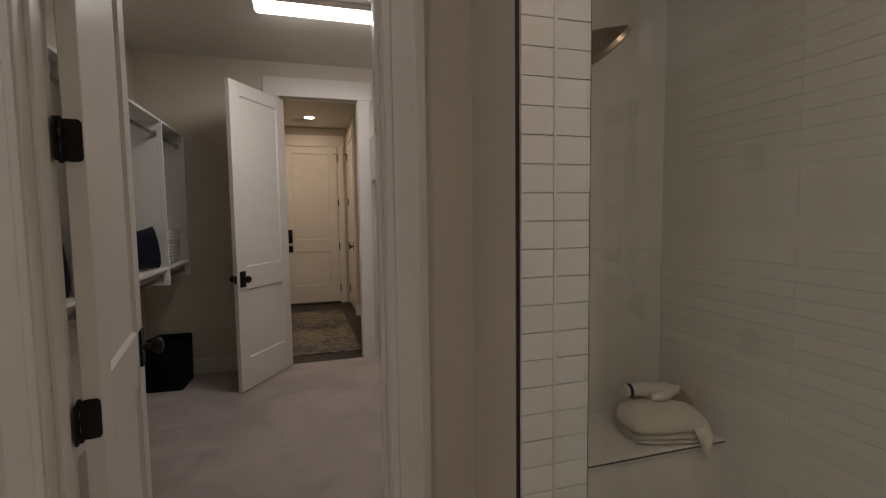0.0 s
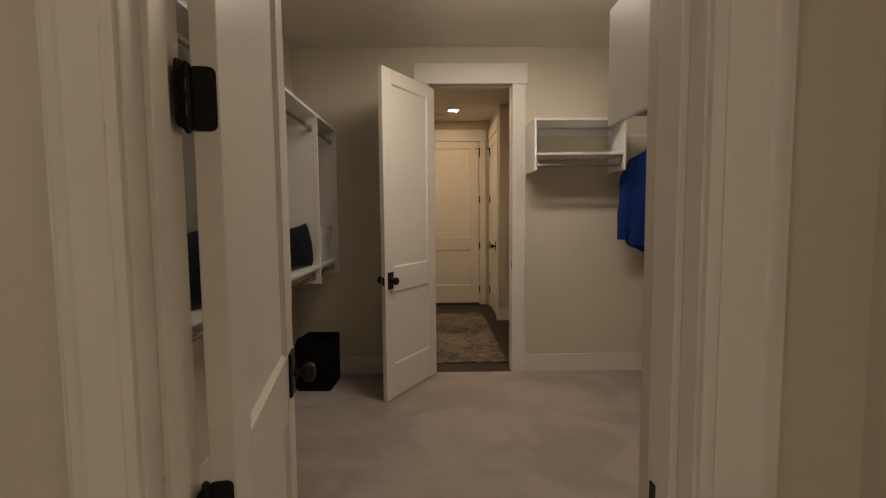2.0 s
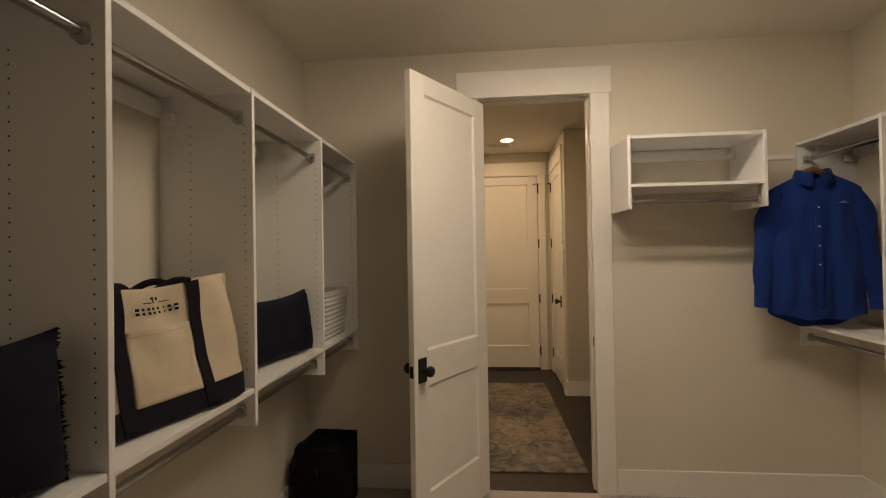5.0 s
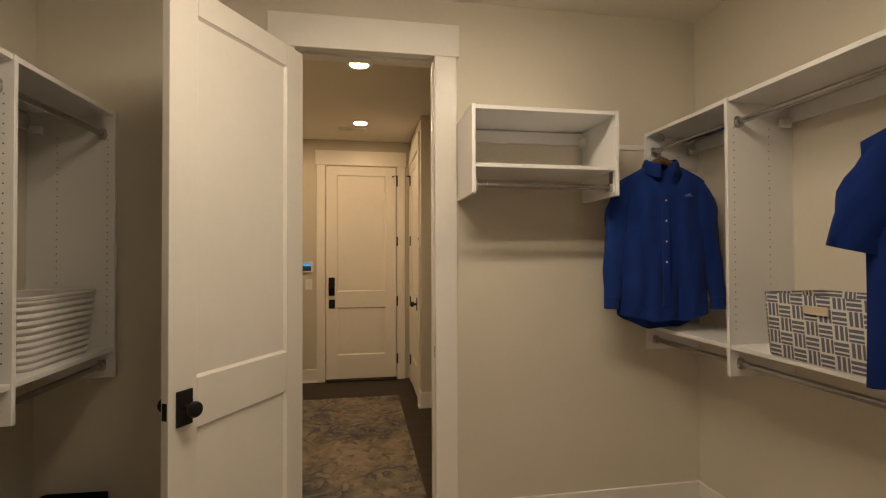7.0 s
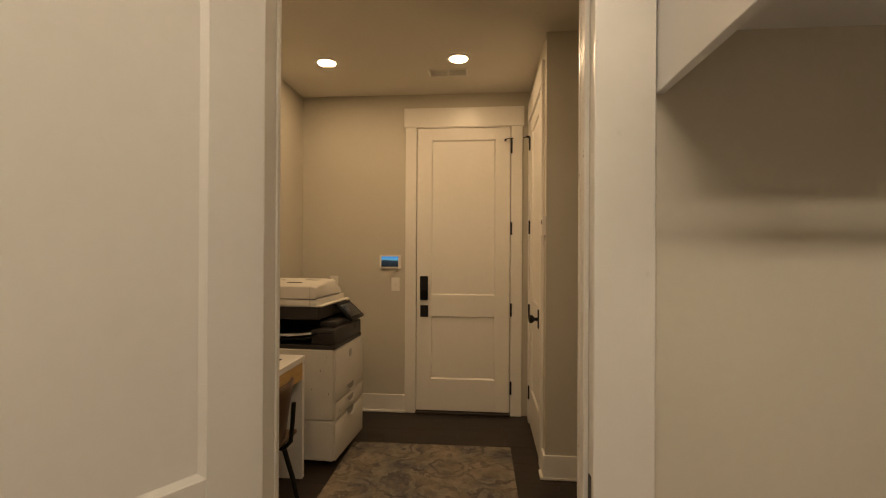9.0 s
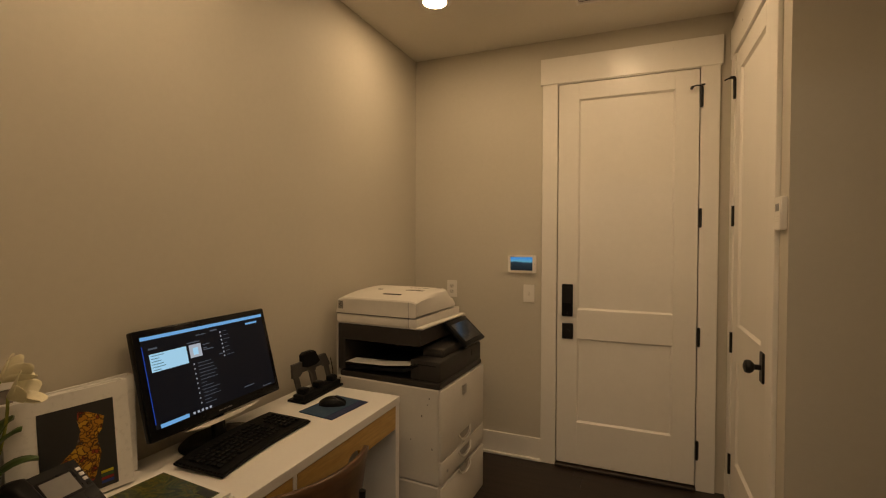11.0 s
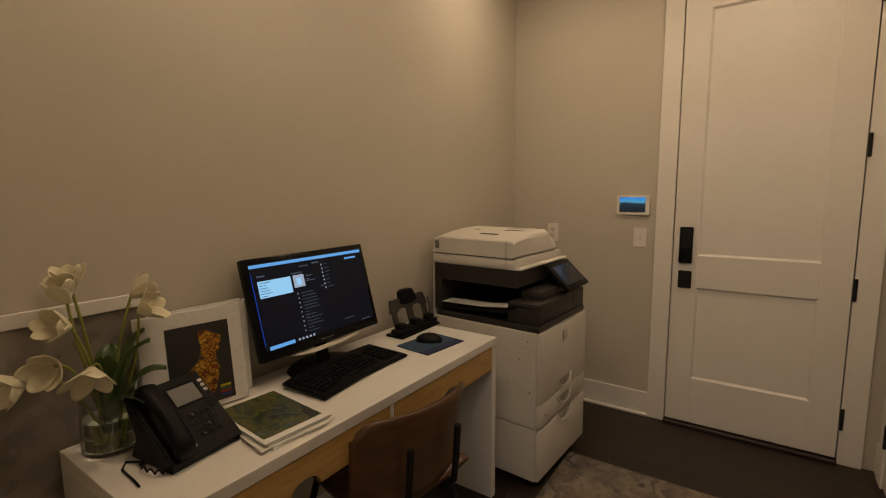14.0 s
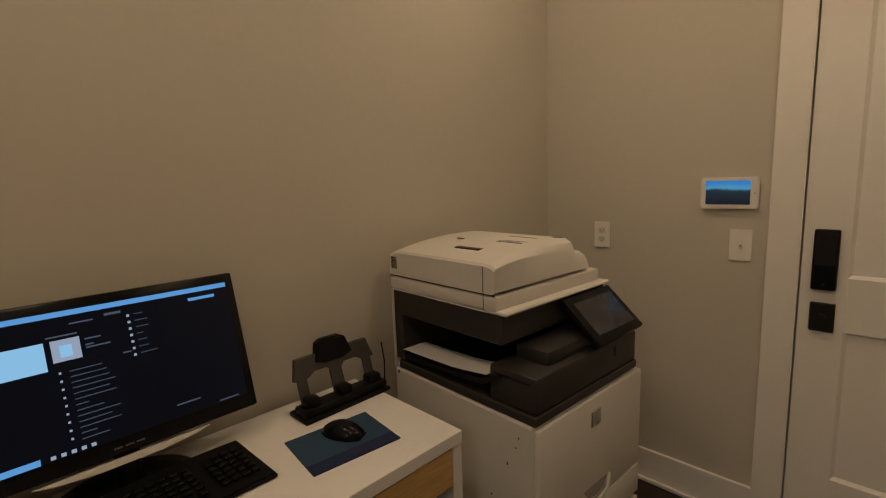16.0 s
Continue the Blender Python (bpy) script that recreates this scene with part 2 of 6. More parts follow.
def add_tube(bm, pts, r, seg=10, radii=None, close=True):
    """A round tube along points."""
    pts = [Vector(p) for p in pts]
    rings = []
    side = None
    for i, p in enumerate(pts):
        d = (pts[min(i + 1, len(pts) - 1)] - pts[max(i - 1, 0)]).normalized()
        if side is None:
            side = d.orthogonal().normalized()
        side = (side - d * side.dot(d)).normalized()
        up = d.cross(side)
        rad = radii[i] if radii else r
        rings.append([bm.verts.new(p + (side * math.cos(2 * math.pi * k / seg) + up * math.sin(2 * math.pi * k / seg)) * rad) for k in range(seg)])
    for a, b in zip(rings, rings[1:]):
        for k in range(seg):
            bm.faces.new((a[k], a[(k + 1) % seg], b[(k + 1) % seg], b[k]))
    if close:
        bm.faces.new(rings[0][::-1])
        bm.faces.new(rings[-1])
    return rings


def add_loft(bm, rings, close_ends=True, ring_closed=True):
    vs = [[bm.verts.new(p) for p in ring] for ring in rings]
    n = len(vs[0])
    for a, b in zip(vs, vs[1:]):
        for k in range(n if ring_closed else n - 1):
            bm.faces.new((a[k], a[(k + 1) % n], b[(k + 1) % n], b[k]))
    if close_ends and ring_closed:
        bm.faces.new(vs[0][::-1])
        bm.faces.new(vs[-1])
    return vs


def add_lathe(bm, prof, seg=28, centre=(0, 0, 0)):
    """prof: (radius, height) from the bottom to the top."""
    c = Vector(centre)
    return add_loft(bm, [[c + Vector((r * math.cos(2 * math.pi * k / seg), r * math.sin(2 * math.pi * k / seg), z)) for k in range(seg)] for r, z in prof])


def add_prism(bm, outline, depth_axis, d0, d1, bev=0.0):
    """A flat outline (u, v), pushed from d0 to d1 along an axis (0, 1, 2)."""
    def put(u, v, d):
        p = [u, v]
        p.insert(depth_axis, d)
        return p
    a = [bm.verts.new(put(u, v, d0)) for u, v in outline]
    b = [bm.verts.new(put(u, v, d1)) for u, v in outline]
    n = len(a)
    fs = [bm.faces.new(a[::-1]), bm.faces.new(b)]
    for k in range(n):
        fs.append(bm.faces.new((a[k], a[(k + 1) % n], b[(k + 1) % n], b[k])))
    if bev:
        bmesh.ops.recalc_face_normals(bm, faces=fs)
        bmesh.ops.bevel(bm, geom=list(fs[0].edges) + list(fs[1].edges), offset=bev, segments=2, affect="EDGES")
    return a + b


def rounded(w, h, r, n=5, cx=0.0, cy=0.0):
    out = []
    for sx, sy, a0 in ((1, 1, 0), (-1, 1, 90), (-1, -1, 180), (1, -1, 270)):
        for k in range(n + 1):
            a = radians(a0 + 90 * k / n)
            out.append((cx + sx * (w / 2 - r) + r * math.cos(a), cy + sy * (h / 2 - r) + r * math.sin(a)))
    return out


def finish(name, bm, material, sharp=35.0):
    bmesh.ops.recalc_face_normals(bm, faces=bm.faces)
    me = bpy.data.meshes.new(name)
    bm.to_mesh(me)
    bm.free()
    me.materials.append(material)
    me.polygons.foreach_set("use_smooth", [True] * len(me.polygons))
    me.set_sharp_from_angle(angle=radians(sharp))
    return me


def part(name, bm, material, parent=None, label="", sharp=35.0):
    ob = new(name, finish(name, bm, material, sharp))
    if parent is not None:
        ob.parent = parent
    if label:
        ob["label"] = label
    return ob


def thing(name, m, label, category, group="", kind=""):
    ob = new(name)
    ob.empty_display_size = 0.05
    ob.matrix_basis = m
    return tagged(ob, label, category, group, kind)


def box_part(name, a, b, material, parent=None, bev=0.002, label="", seg=1):
    bm = bmesh.new()
    add_box(bm, a, b, bev, seg)
    return part(name, bm, material, parent, label)


def boxes_part(name, boxes, material, parent=None, bev=0.002, label=""):
    bm = bmesh.new()
    for a, b in boxes:
        add_box(bm, a, b, bev)
    return part(name, bm, material, parent, label)


def structure(name, boxes, material, label, category, bev=0.0):
    return tagged(boxes_part(name, boxes, material, None, bev), label, category, kind="structure")

# ---- the shell ----
XL, XR, YB, YF = -1.07, 2.25, 5.6, 8.655
BY0, BY1 = 2.222, 2.342  # bathroom doorway wall
SX0, SX1, SHX = 0.646, 0.81, 1.829  # shower stub wall and side wall
H = CEIL
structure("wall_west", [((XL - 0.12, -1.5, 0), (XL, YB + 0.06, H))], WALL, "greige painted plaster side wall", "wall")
structure("wall_hall_west", [((XL - 0.12, YB + 0.06, 0), (XL, YF + 0.12, H))], HALLWALL, "darker greige painted hall side wall", "wall")
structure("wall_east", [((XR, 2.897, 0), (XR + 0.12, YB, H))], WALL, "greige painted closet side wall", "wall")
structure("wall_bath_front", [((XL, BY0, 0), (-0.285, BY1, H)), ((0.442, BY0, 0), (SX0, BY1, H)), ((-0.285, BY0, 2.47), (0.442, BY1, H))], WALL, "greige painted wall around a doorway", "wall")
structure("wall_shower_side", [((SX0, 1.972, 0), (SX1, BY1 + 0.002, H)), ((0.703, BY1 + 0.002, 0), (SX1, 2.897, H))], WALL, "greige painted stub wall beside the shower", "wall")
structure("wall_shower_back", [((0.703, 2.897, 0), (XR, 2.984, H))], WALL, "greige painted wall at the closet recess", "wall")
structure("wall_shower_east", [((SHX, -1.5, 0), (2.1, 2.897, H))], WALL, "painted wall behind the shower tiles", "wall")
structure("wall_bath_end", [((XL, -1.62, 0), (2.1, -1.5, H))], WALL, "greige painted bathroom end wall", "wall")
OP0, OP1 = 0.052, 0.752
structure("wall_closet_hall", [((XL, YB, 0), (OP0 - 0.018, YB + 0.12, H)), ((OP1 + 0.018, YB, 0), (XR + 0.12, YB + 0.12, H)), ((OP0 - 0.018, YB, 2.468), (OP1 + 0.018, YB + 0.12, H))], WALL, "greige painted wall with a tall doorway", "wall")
structure("wall_hall_end", [((XL, YF, 0), (-0.062, YF + 0.12, H)), ((0.768, YF, 0), (1.05, YF + 0.12, H)), ((-0.062, YF, 2.475), (0.768, YF + 0.12, H))], HALLWALL, "darker greige painted end wall with a tall door", "wall")
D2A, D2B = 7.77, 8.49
structure("wall_hall_east", [((0.915, 7.57, 0), (1.035, D2A - 0.015, H)), ((0.915, D2B + 0.015, 0), (1.035, YF, H)), ((0.915, D2A - 0.015, 2.475), (1.035, D2B + 0.015, H))], HALLWALL, "darker greige painted corner wall with a side door", "wall")
structure("wall_hall_return", [((1.035, 7.57, 0), (2.36, 7.69, H))], HALLWALL, "darker greige painted return wall", "wall")
structure("wall_hall_far_east", [((2.36, YB + 0.12, 0), (2.48, 7.69, H))], HALLWALL, "darker greige painted plain wall", "wall")
structure("ceiling", [((XL - 0.12, -1.62, H), (2.48, YF + 0.12, H + 0.1))], CEILING, "flat off-white painted ceiling", "ceiling")
structure("floor_closet", [((XL, 2.28, -0.05), (XR, YB + 0.005, 0.0))], CARPET, "pale greige cut-pile carpet with foot marks", "carpet")
structure("floor_bath", [((XL, -1.5, -0.05), (SHX, 2.28, -0.002)), ((SX1, 2.28, -0.05), (SHX, 2.897, 0.002))], STONE, "pale stone bathroom floor", "floor")
structure("subfloor_hall", [((XL, YB + 0.005, -0.08), (2.36, YF + 0.12, -0.02))], OAK, "dark underlay below floor boards", "floor")


def baseboard(runs, h=0.155):
    """Runs of (x0, y0, x1, y1, nx, ny): a board on a wall, with its face towards n."""
    bm = bmesh.new()
    for x0, y0, x1, y1, nx, ny in runs:
        t = 0.014
        a = (min(x0, x1, x0 + nx * t, x1 + nx * t), min(y0, y1, y0 + ny * t, y1 + ny * t), 0.0)
        b = (max(x0, x1, x0 + nx * t, x1 + nx * t), max(y0, y1, y0 + ny * t, y1 + ny * t), h)
        add_box(bm, a, b, 0.003)
    return bm


tagged(part("baseboard", baseboard([(OP1 + 0.112, YB, XR, YB, 0, -1), (XL, YB, OP0 - 0.12, YB, 0, -1), (XR, 2.984, XR, YB - 0.014, -1, 0), (XL, BY1, XL, YB - 0.014, 1, 0), (0.703, 2.984, XR, 2.984, 0, 1)]), TRIM),
       "white painted baseboard above the carpet", "baseboard", kind="structure")
tagged(part("baseboard", baseboard([(XL, YF, -0.145, YF, 0, -1), (XL, YB + 0.12, XL, YF - 0.014, 1, 0), (0.915, 8.60, 0.915, YF, -1, 0), (0.901, 7.57, 2.36, 7.57, 0, -1), (0.915, 7.57, 0.915, 7.665, -1, 0)], 0.15), TRIM),
       "white painted baseboard above dark floor boards", "baseboard", kind="structure")
bm = bmesh.new()
for a, b in (((XL, YF - 0.03, 0), (-0.145, YF - 0.014, 0.018)), ((XL + 0.014, YB + 0.12, 0), (XL + 0.03, YF - 0.03, 0.018)), ((0.885, 7.554, 0), (2.36, 7.556 + 0.0, 0.018)), ((0.885, 7.556, 0), (0.901, 7.66, 0.018))):
    add_box(bm, a, (b[0], max(b[1], a[1] + 0.012), b[2]), 0.003)
tagged(part("trim", bm, TRIM), "white shoe moulding along the baseboard", "trim", kind="structure")


# ---- doors ----
def slab_mesh(w, h, t, stile=0.115, rails=((0.30, 0.84), (1.02, 2.345)), deep=0.012):
    """A two-panel door slab: x from 0 to w, y from 0 to t, panels sunk on both faces."""
    bm = bmesh.new()
    add_box(bm, (0.004, deep, 0.004), (w - 0.004, t - deep, h - 0.004))
    zs = [0.0]
    for a, b in rails:
        zs += [a, b]
    zs.append(h)
    for x0, x1 in ((0, stile), (w - stile, w)):
        add_box(bm, (x0, 0, 0), (x1, t, h), 0.0015)
    for z0, z1 in zip(zs[0::2], zs[1::2]):
        add_box(bm, (stile, 0.0, z0), (w - stile, t, z1), 0.0015)
    for z0, z1 in rails:
        for y0, y1 in ((0.002, deep + 0.0005), (t - 0.002, t - deep - 0.0005)):
            e = 0.010
            a = [bm.verts.new((x, y0, z)) for x, z in ((stile - 0.001, z0 - 0.001), (w - stile + 0.001, z0 - 0.001), (w - stile + 0.001, z1 + 0.001), (stile - 0.001, z1 + 0.001))]
            b = [bm.verts.new((x, y1, z)) for x, z in ((stile + e, z0 + e), (w - stile - e, z0 + e), (w - stile - e, z1 - e), (stile + e, z1 - e))]
            for k in range(4):
                bm.faces.new((a[k], a[(k + 1) % 4], b[(k + 1) % 4], b[k]))
    return bm


def knob_set(parent, x, z, y, sign, plate=(0.064, 0.124)):
    """A square rosette with a round knob on the face at y, pointing along sign."""
    bm = bmesh.new()
    add_box(bm, (x - plate[0] / 2, min(y, y + sign * 0.009), z - plate[1] / 2), (x + plate[0] / 2, max(y, y + sign * 0.009), z + plate[1] / 2), 0.002)
    rose = part("rosette", bm, BLACK, parent, "matt black square rosette")
    bm = bmesh.new()
    add_lathe(bm, [(0.011, 0), (0.011, 0.022), (0.02, 0.028), (0.027, 0.037), (0.028, 0.047), (0.024, 0.056), (0.012, 0.061)], 24)
    bmesh.ops.transform(bm, matrix=Matrix.Translation((x, y + sign * 0.009, z)) @ pose(0, 0, 0, -90 * sign, 0, 0), verts=bm.verts)
    part("knob", bm, BLACK, rose, "matt black round knob")
    return rose


def casing_boxes(x0, x1, y0, y1, h, w=0.095, head=0.13, over=0.012):
    return [((x0 - w, y0, 0), (x0, y1, h)), ((x1, y0, 0), (x1 + w, y1, h)), ((x0 - w - over, y0 - (0.004 if y0 < y1 else 0), h), (x1 + w + over, y1, h + head))]


# the door between closet and hall, standing open into the closet
door = thing("door_1", Matrix.Translation((0.066, 5.592, 0.008)) @ pose(0, 0, 0, 0, 0, -120.4), "white two-panel door with black knob, standing open", "door", kind="structure")
part("slab", slab_mesh(0.715, 2.402, 0.035, 0.115, ((0.25, 0.797), (0.977, 2.30))), DOORP, door)
knob_set(door, 0.655, 0.885, 0.035, 1)
knob_set(door, 0.655, 0.885, 0.0, -1)
box_part("latch_plate", (0.715, 0.006, 0.855), (0.7165, 0.029, 0.915), BLACK, door, 0.0)
for z in (0.25, 0.9, 1.6, 2.25):
    bm = bmesh.new()
    add_cyl(bm, (-0.004, -0.004, z - 0.05), (-0.004, -0.004, z + 0.05), 0.0065, seg=12)
    part("hinge", bm, BLACK, door, "matt black butt hinge")
structure("trim_closet_door", [((OP1 - 0.004, YB - 0.018, 0), (OP1 + 0.11, YB, 2.45)), ((OP0 - 0.11, YB - 0.018, 0), (OP0 + 0.004, YB, 2.45)), ((OP0 - 0.124, YB - 0.022, 2.45), (OP1 + 0.124, YB, 2.615))], TRIM, "white flat door casing with a wide head", "trim", 0.002)
structure("trim_hall_side", [((OP1 - 0.004, YB + 0.12, 0), (OP1 + 0.11, YB + 0.138, 2.45)), ((OP0 - 0.11, YB + 0.12, 0), (OP0 + 0.004, YB + 0.138, 2.45)), ((OP0 - 0.124, YB + 0.12, 2.45), (OP1 + 0.124, YB + 0.142, 2.615))], TRIM, "white flat door casing facing the hall", "trim", 0.002)
structure("jamb_closet_door", [((OP1, YB - 0.002, 0), (OP1 + 0.018, YB + 0.122, 2.45)), ((OP0 - 0.018, YB - 0.002, 0), (OP0, YB + 0.122, 2.45)), ((OP0 - 0.018, YB - 0.002, 2.45), (OP1 + 0.018, YB + 0.122, 2.468)),
                               ((OP1 - 0.011, YB + 0.04, 0), (OP1, YB + 0.075, 2.439)), ((OP0, YB + 0.04, 0), (OP0 + 0.011, YB + 0.075, 2.439)), ((OP0, YB + 0.04, 2.439), (OP1, YB + 0.075, 2.45))], TRIM, "white door jamb with stop", "trim", 0.0015)
strike = thing("strike_plate", pose(OP1, YB + 0.02, 0.925), "small black strike plate in the door jamb", "strike plate")
box_part("plate", (-0.0025, -0.013, -0.028), (0.0, 0.013, 0.028), BLACK, strike, 0.0)

# the bathroom door, standing open into the closet
B0, B1 = -0.268, 0.426
door = thing("door_2", Matrix.Translation((-0.256, 2.352, 0.008)) @ pose(0, 0, 0, 0, 0, 99.6), "white two-panel bathroom door standing open into the closet", "door", kind="structure")
bm = slab_mesh(0.668, 2.43, 0.038, 0.115, ((0.25, 0.797), (0.977, 2.33)))
bmesh.ops.translate(bm, vec=(0.0, -0.038, 0.0), verts=bm.verts)
part("slab", bm, DOORP, door)
knob_set(door, 0.605, 0.915, -0.038, -1)
knob_set(door, 0.605, 0.915, 0.0, 1)
for z in (0.294, 0.904, 1.534, 2.154):
    bm = bmesh.new()
    add_cyl(bm, (-0.006, 0.004, z - 0.047), (-0.006, 0.004, z + 0.047), 0.0065, seg=12)
    for k in (-1, 1):
        add_cyl(bm, (-0.006, 0.004, z + k * 0.047), (-0.006, 0.004, z + k * 0.051), 0.005, 0.003, 12)
    add_prism(bm, rounded(0.038, 0.093, 0.010, 4, -0.016, z), 0, -0.0028, -0.0002)
    add_prism(bm, rounded(0.040, 0.093, 0.010, 4, -0.024, z), 1, 0.004, 0.0075)
    hg = part("hinge", bm, BLACK, door, "matt black butt hinge")
    # two thin upright zinc strips laid on the black barrel
    bm = bmesh.new()
    for k in (-0.017, 0.017):
        add_box(bm, (-0.0129, 0.003, z + k - 0.009), (-0.0121, 0.0048, z + k + 0.009))
    part("knuckle_strip", bm, ZINC, hg, "thin bright zinc strip on the hinge barrel")


def moulded(bm, x_in, x_out, y, z0, z1, face):
    """An upright casing with a stepped profile; the face points along face (y)."""
    s = 1 if x_out > x_in else -1
    prof = [(0, 0), (0, 0.010), (0.006, 0.013), (0.014, 0.013), (0.018, 0.010), (0.024, 0.0125), (0.066, 0.0165), (0.070, 0.021), (0.082, 0.021), (0.088, 0.017), (0.092, 0.017), (0.092, 0)]
    k = abs(x_out - x_in) / 0.092
    ring = lambda z: [(x_in + s * u * k, y + face * v, z) for u, v in prof]
    add_loft(bm, [ring(z0), ring(z1)])


bm = bmesh.new()
moulded(bm, B1 + 0.004, B1 + 0.098, BY0, 0, 2.45, -1)
moulded(bm, B0 - 0.004, B0 - 0.084, BY0, 0, 2.45, -1)
add_box(bm, (B0 - 0.10, BY0 - 0.02, 2.45), (B1 + 0.10, BY0, 2.55), 0.003)
moulded(bm, B1 + 0.004, B1 + 0.098, BY1, 0, 2.45, 1)
moulded(bm, B0 - 0.004, B0 - 0.084, BY1, 0, 2.45, 1)
add_box(bm, (B0 - 0.10, BY1, 2.45), (B1 + 0.10, BY1 + 0.02, 2.55), 0.003)
tagged(part("trim_bath_door", bm, TRIM), "white moulded casing round the bathroom doorway", "trim", kind="structure")
structure("jamb_bath_door", [((B1, BY0 - 0.002, 0), (B1 + 0.016, BY1 + 0.002, 2.45)), ((B0 - 0.017, BY0 - 0.002, 0), (B0, BY1 + 0.002, 2.45)), ((B0 - 0.017, BY0 - 0.002, 2.45), (B1 + 0.016, BY1 + 0.002, 2.47)), ((B1 - 0.011, BY0 + 0.035, 0), (B1, BY0 + 0.075, 2.44)), ((B0, BY0 + 0.035, 0), (B0 + 0.011, BY0 + 0.075, 2.44)), ((B0, BY0 + 0.035, 2.44), (B1, BY0 + 0.075, 2.45))], TRIM, "white jamb with stop in the bathroom doorway", "trim", 0.0015)
strike = thing("strike_plate", pose(B1, 2.322, 0.93), "small black strike plate in the door jamb", "strike plate")
box_part("plate", (-0.0025, -0.011, -0.03), (0.0, 0.011, 0.03), BLACK, strike, 0.0)


def door_stop(parent, place, s):
    """A hinge-pin stop: a ring, a bent arm and a rubber tip."""
    x, y, z = place
    bm = bmesh.new()
    add_cyl(bm, (x, y, z - 0.05), (x, y, z + 0.012), 0.007, seg=12)
    add_tube(bm, [(x, y, z + 0.008), (x + s * 0.03, y - 0.02, z + 0.006), (x + s * 0.052, y - 0.028, z - 0.004)], 0.004, 8)
    add_cyl(bm, (x + s * 0.05, y - 0.028, z - 0.004), (x + s * 0.053, y - 0.006, z - 0.006), 0.008, seg=10)
    add_tube(bm, [(x, y, z + 0.008), (x + 0.01, y - 0.03, z + 0.004), (x - 0.005, y - 0.045, z)], 0.004, 8)
    return part("door_stop", bm, BLACK, parent, "black hinge-pin door stop")


# the closed door at the hall's end
door = thing("door_3", pose(-0.043, 8.634, 0.03), "tall white two-panel door, closed, with black keypad lock", "door", kind="structure")
part("slab", slab_mesh(0.793, 2.418, 0.04, 0.125, ((0.27, 0.805), (0.99, 2.315))), DOORP, door)
bm = bmesh.new()
add_box(bm, (0.03, -0.022, 0.945), (0.098, 0.0, 1.15), 0.006, 2)
lock = part("keypad_lock", bm, BLACKPL, door, "black electronic keypad deadbolt")
box_part("keypad", (0.037, -0.0235, 1.03), (0.091, -0.0215, 1.14), BLACK, lock, 0.001)
bm = bmesh.new()
add_cyl(bm, (0.064, -0.022, 0.965), (0.064, -0.024, 0.965), 0.004, seg=12)
part("thumb_turn", bm, DARKPL, lock)
bm = bmesh.new()
add_box(bm, (0.032, -0.012, 0.80), (0.1, 0.0, 0.9), 0.003)
rose = part("rosette", bm, BLACK, door)
bm = bmesh.new()
add_lathe(bm, [(0.012, 0), (0.012, 0.004), (0.01, 0.005)], 22)
bmesh.ops.transform(bm, matrix=Matrix.Translation((0.066, -0.012, 0.85)) @ pose(0, 0, 0, 90, 0, 0), verts=bm.verts)
part("knob", bm, BLACK, rose)
for z in (0.21, 0.87, 1.56, 2.25):
    bm = bmesh.new()
    add_cyl(bm, (0.803, -0.006, z - 0.055), (0.803, -0.006, z + 0.055), 0.0075, seg=12)
    add_box(bm, (0.797, -0.004, z - 0.05), (0.812, 0.0, z + 0.05))
    part("hinge", bm, BLACK, door, "matt black butt hinge")
door_stop(door, (0.803, -0.008, 2.31), -1)
structure("trim_hall_end", casing_boxes(-0.052, 0.758, YF - 0.02, YF, 2.46, 0.095, 0.165, 0.014), TRIM, "white flat door casing with a wide head board", "trim", 0.002)
structure("jamb_hall_end", [((-0.062, 8.637, 0), (-0.05, 8.77, 2.475)), ((0.756, 8.637, 0), (0.768, 8.77, 2.475)), ((-0.05, 8.637, 2.455), (0.756, 8.77, 2.475)), ((-0.05, 8.675, 0.03), (-0.035, 8.7, 2.455)), ((-0.05, 8.70, 0), (0.756, 8.72, 2.455))], TRIM, "white jamb of the closed door", "trim")
structure("threshold", [((-0.05, 8.61, 0.0), (0.756, 8.70, 0.022))], OAK, "dark wooden door threshold", "threshold", 0.004)

# the side door
door = thing("door_4", Matrix.Translation((0.905, D2B, 0.012)) @ pose(0, 0, 0, 0, 0, -90), "tall white two-panel side door, closed, with black knob", "door", kind="structure")
part("slab", slab_mesh(D2B - D2A, 2.44, 0.036, 0.115, ((0.29, 0.825), (1.01, 2.335))), DOORP, door)
knob_set(door, D2B - D2A - 0.065, 0.93, 0.0, -1, (0.05, 0.124))
for z in (0.24, 0.9, 1.58, 2.26):
    bm = bmesh.new()
    add_cyl(bm, (-0.002, -0.006, z - 0.055), (-0.002, -0.006, z + 0.055), 0.0075, seg=12)
    add_box(bm, (-0.012, -0.004, z - 0.05), (0.004, 0.0, z + 0.05))
    part("hinge", bm, BLACK, door, "matt black butt hinge")
door_stop(door, (-0.002, -0.008, 2.31), 1)
structure("trim_side_door", [((0.897, D2A - 0.095, 0), (0.915, D2A, 2.46)), ((0.897, D2B, 0), (0.915, D2B + 0.095, 2.46)), ((0.893, D2A - 0.105, 2.46), (0.915, D2B + 0.105, 2.62))], TRIM, "white flat casing round the side door", "trim", 0.002)
structure("jamb_side_door", [((0.916, D2A - 0.014, 0), (1.03, D2A - 0.002, 2.475)), ((0.916, D2B + 0.002, 0), (1.03, D2B + 0.014, 2.475)), ((0.955, D2A - 0.002, 0.0), (0.975, D2B + 0.002, 2.475))], TRIM, "white jamb of the side door", "trim")


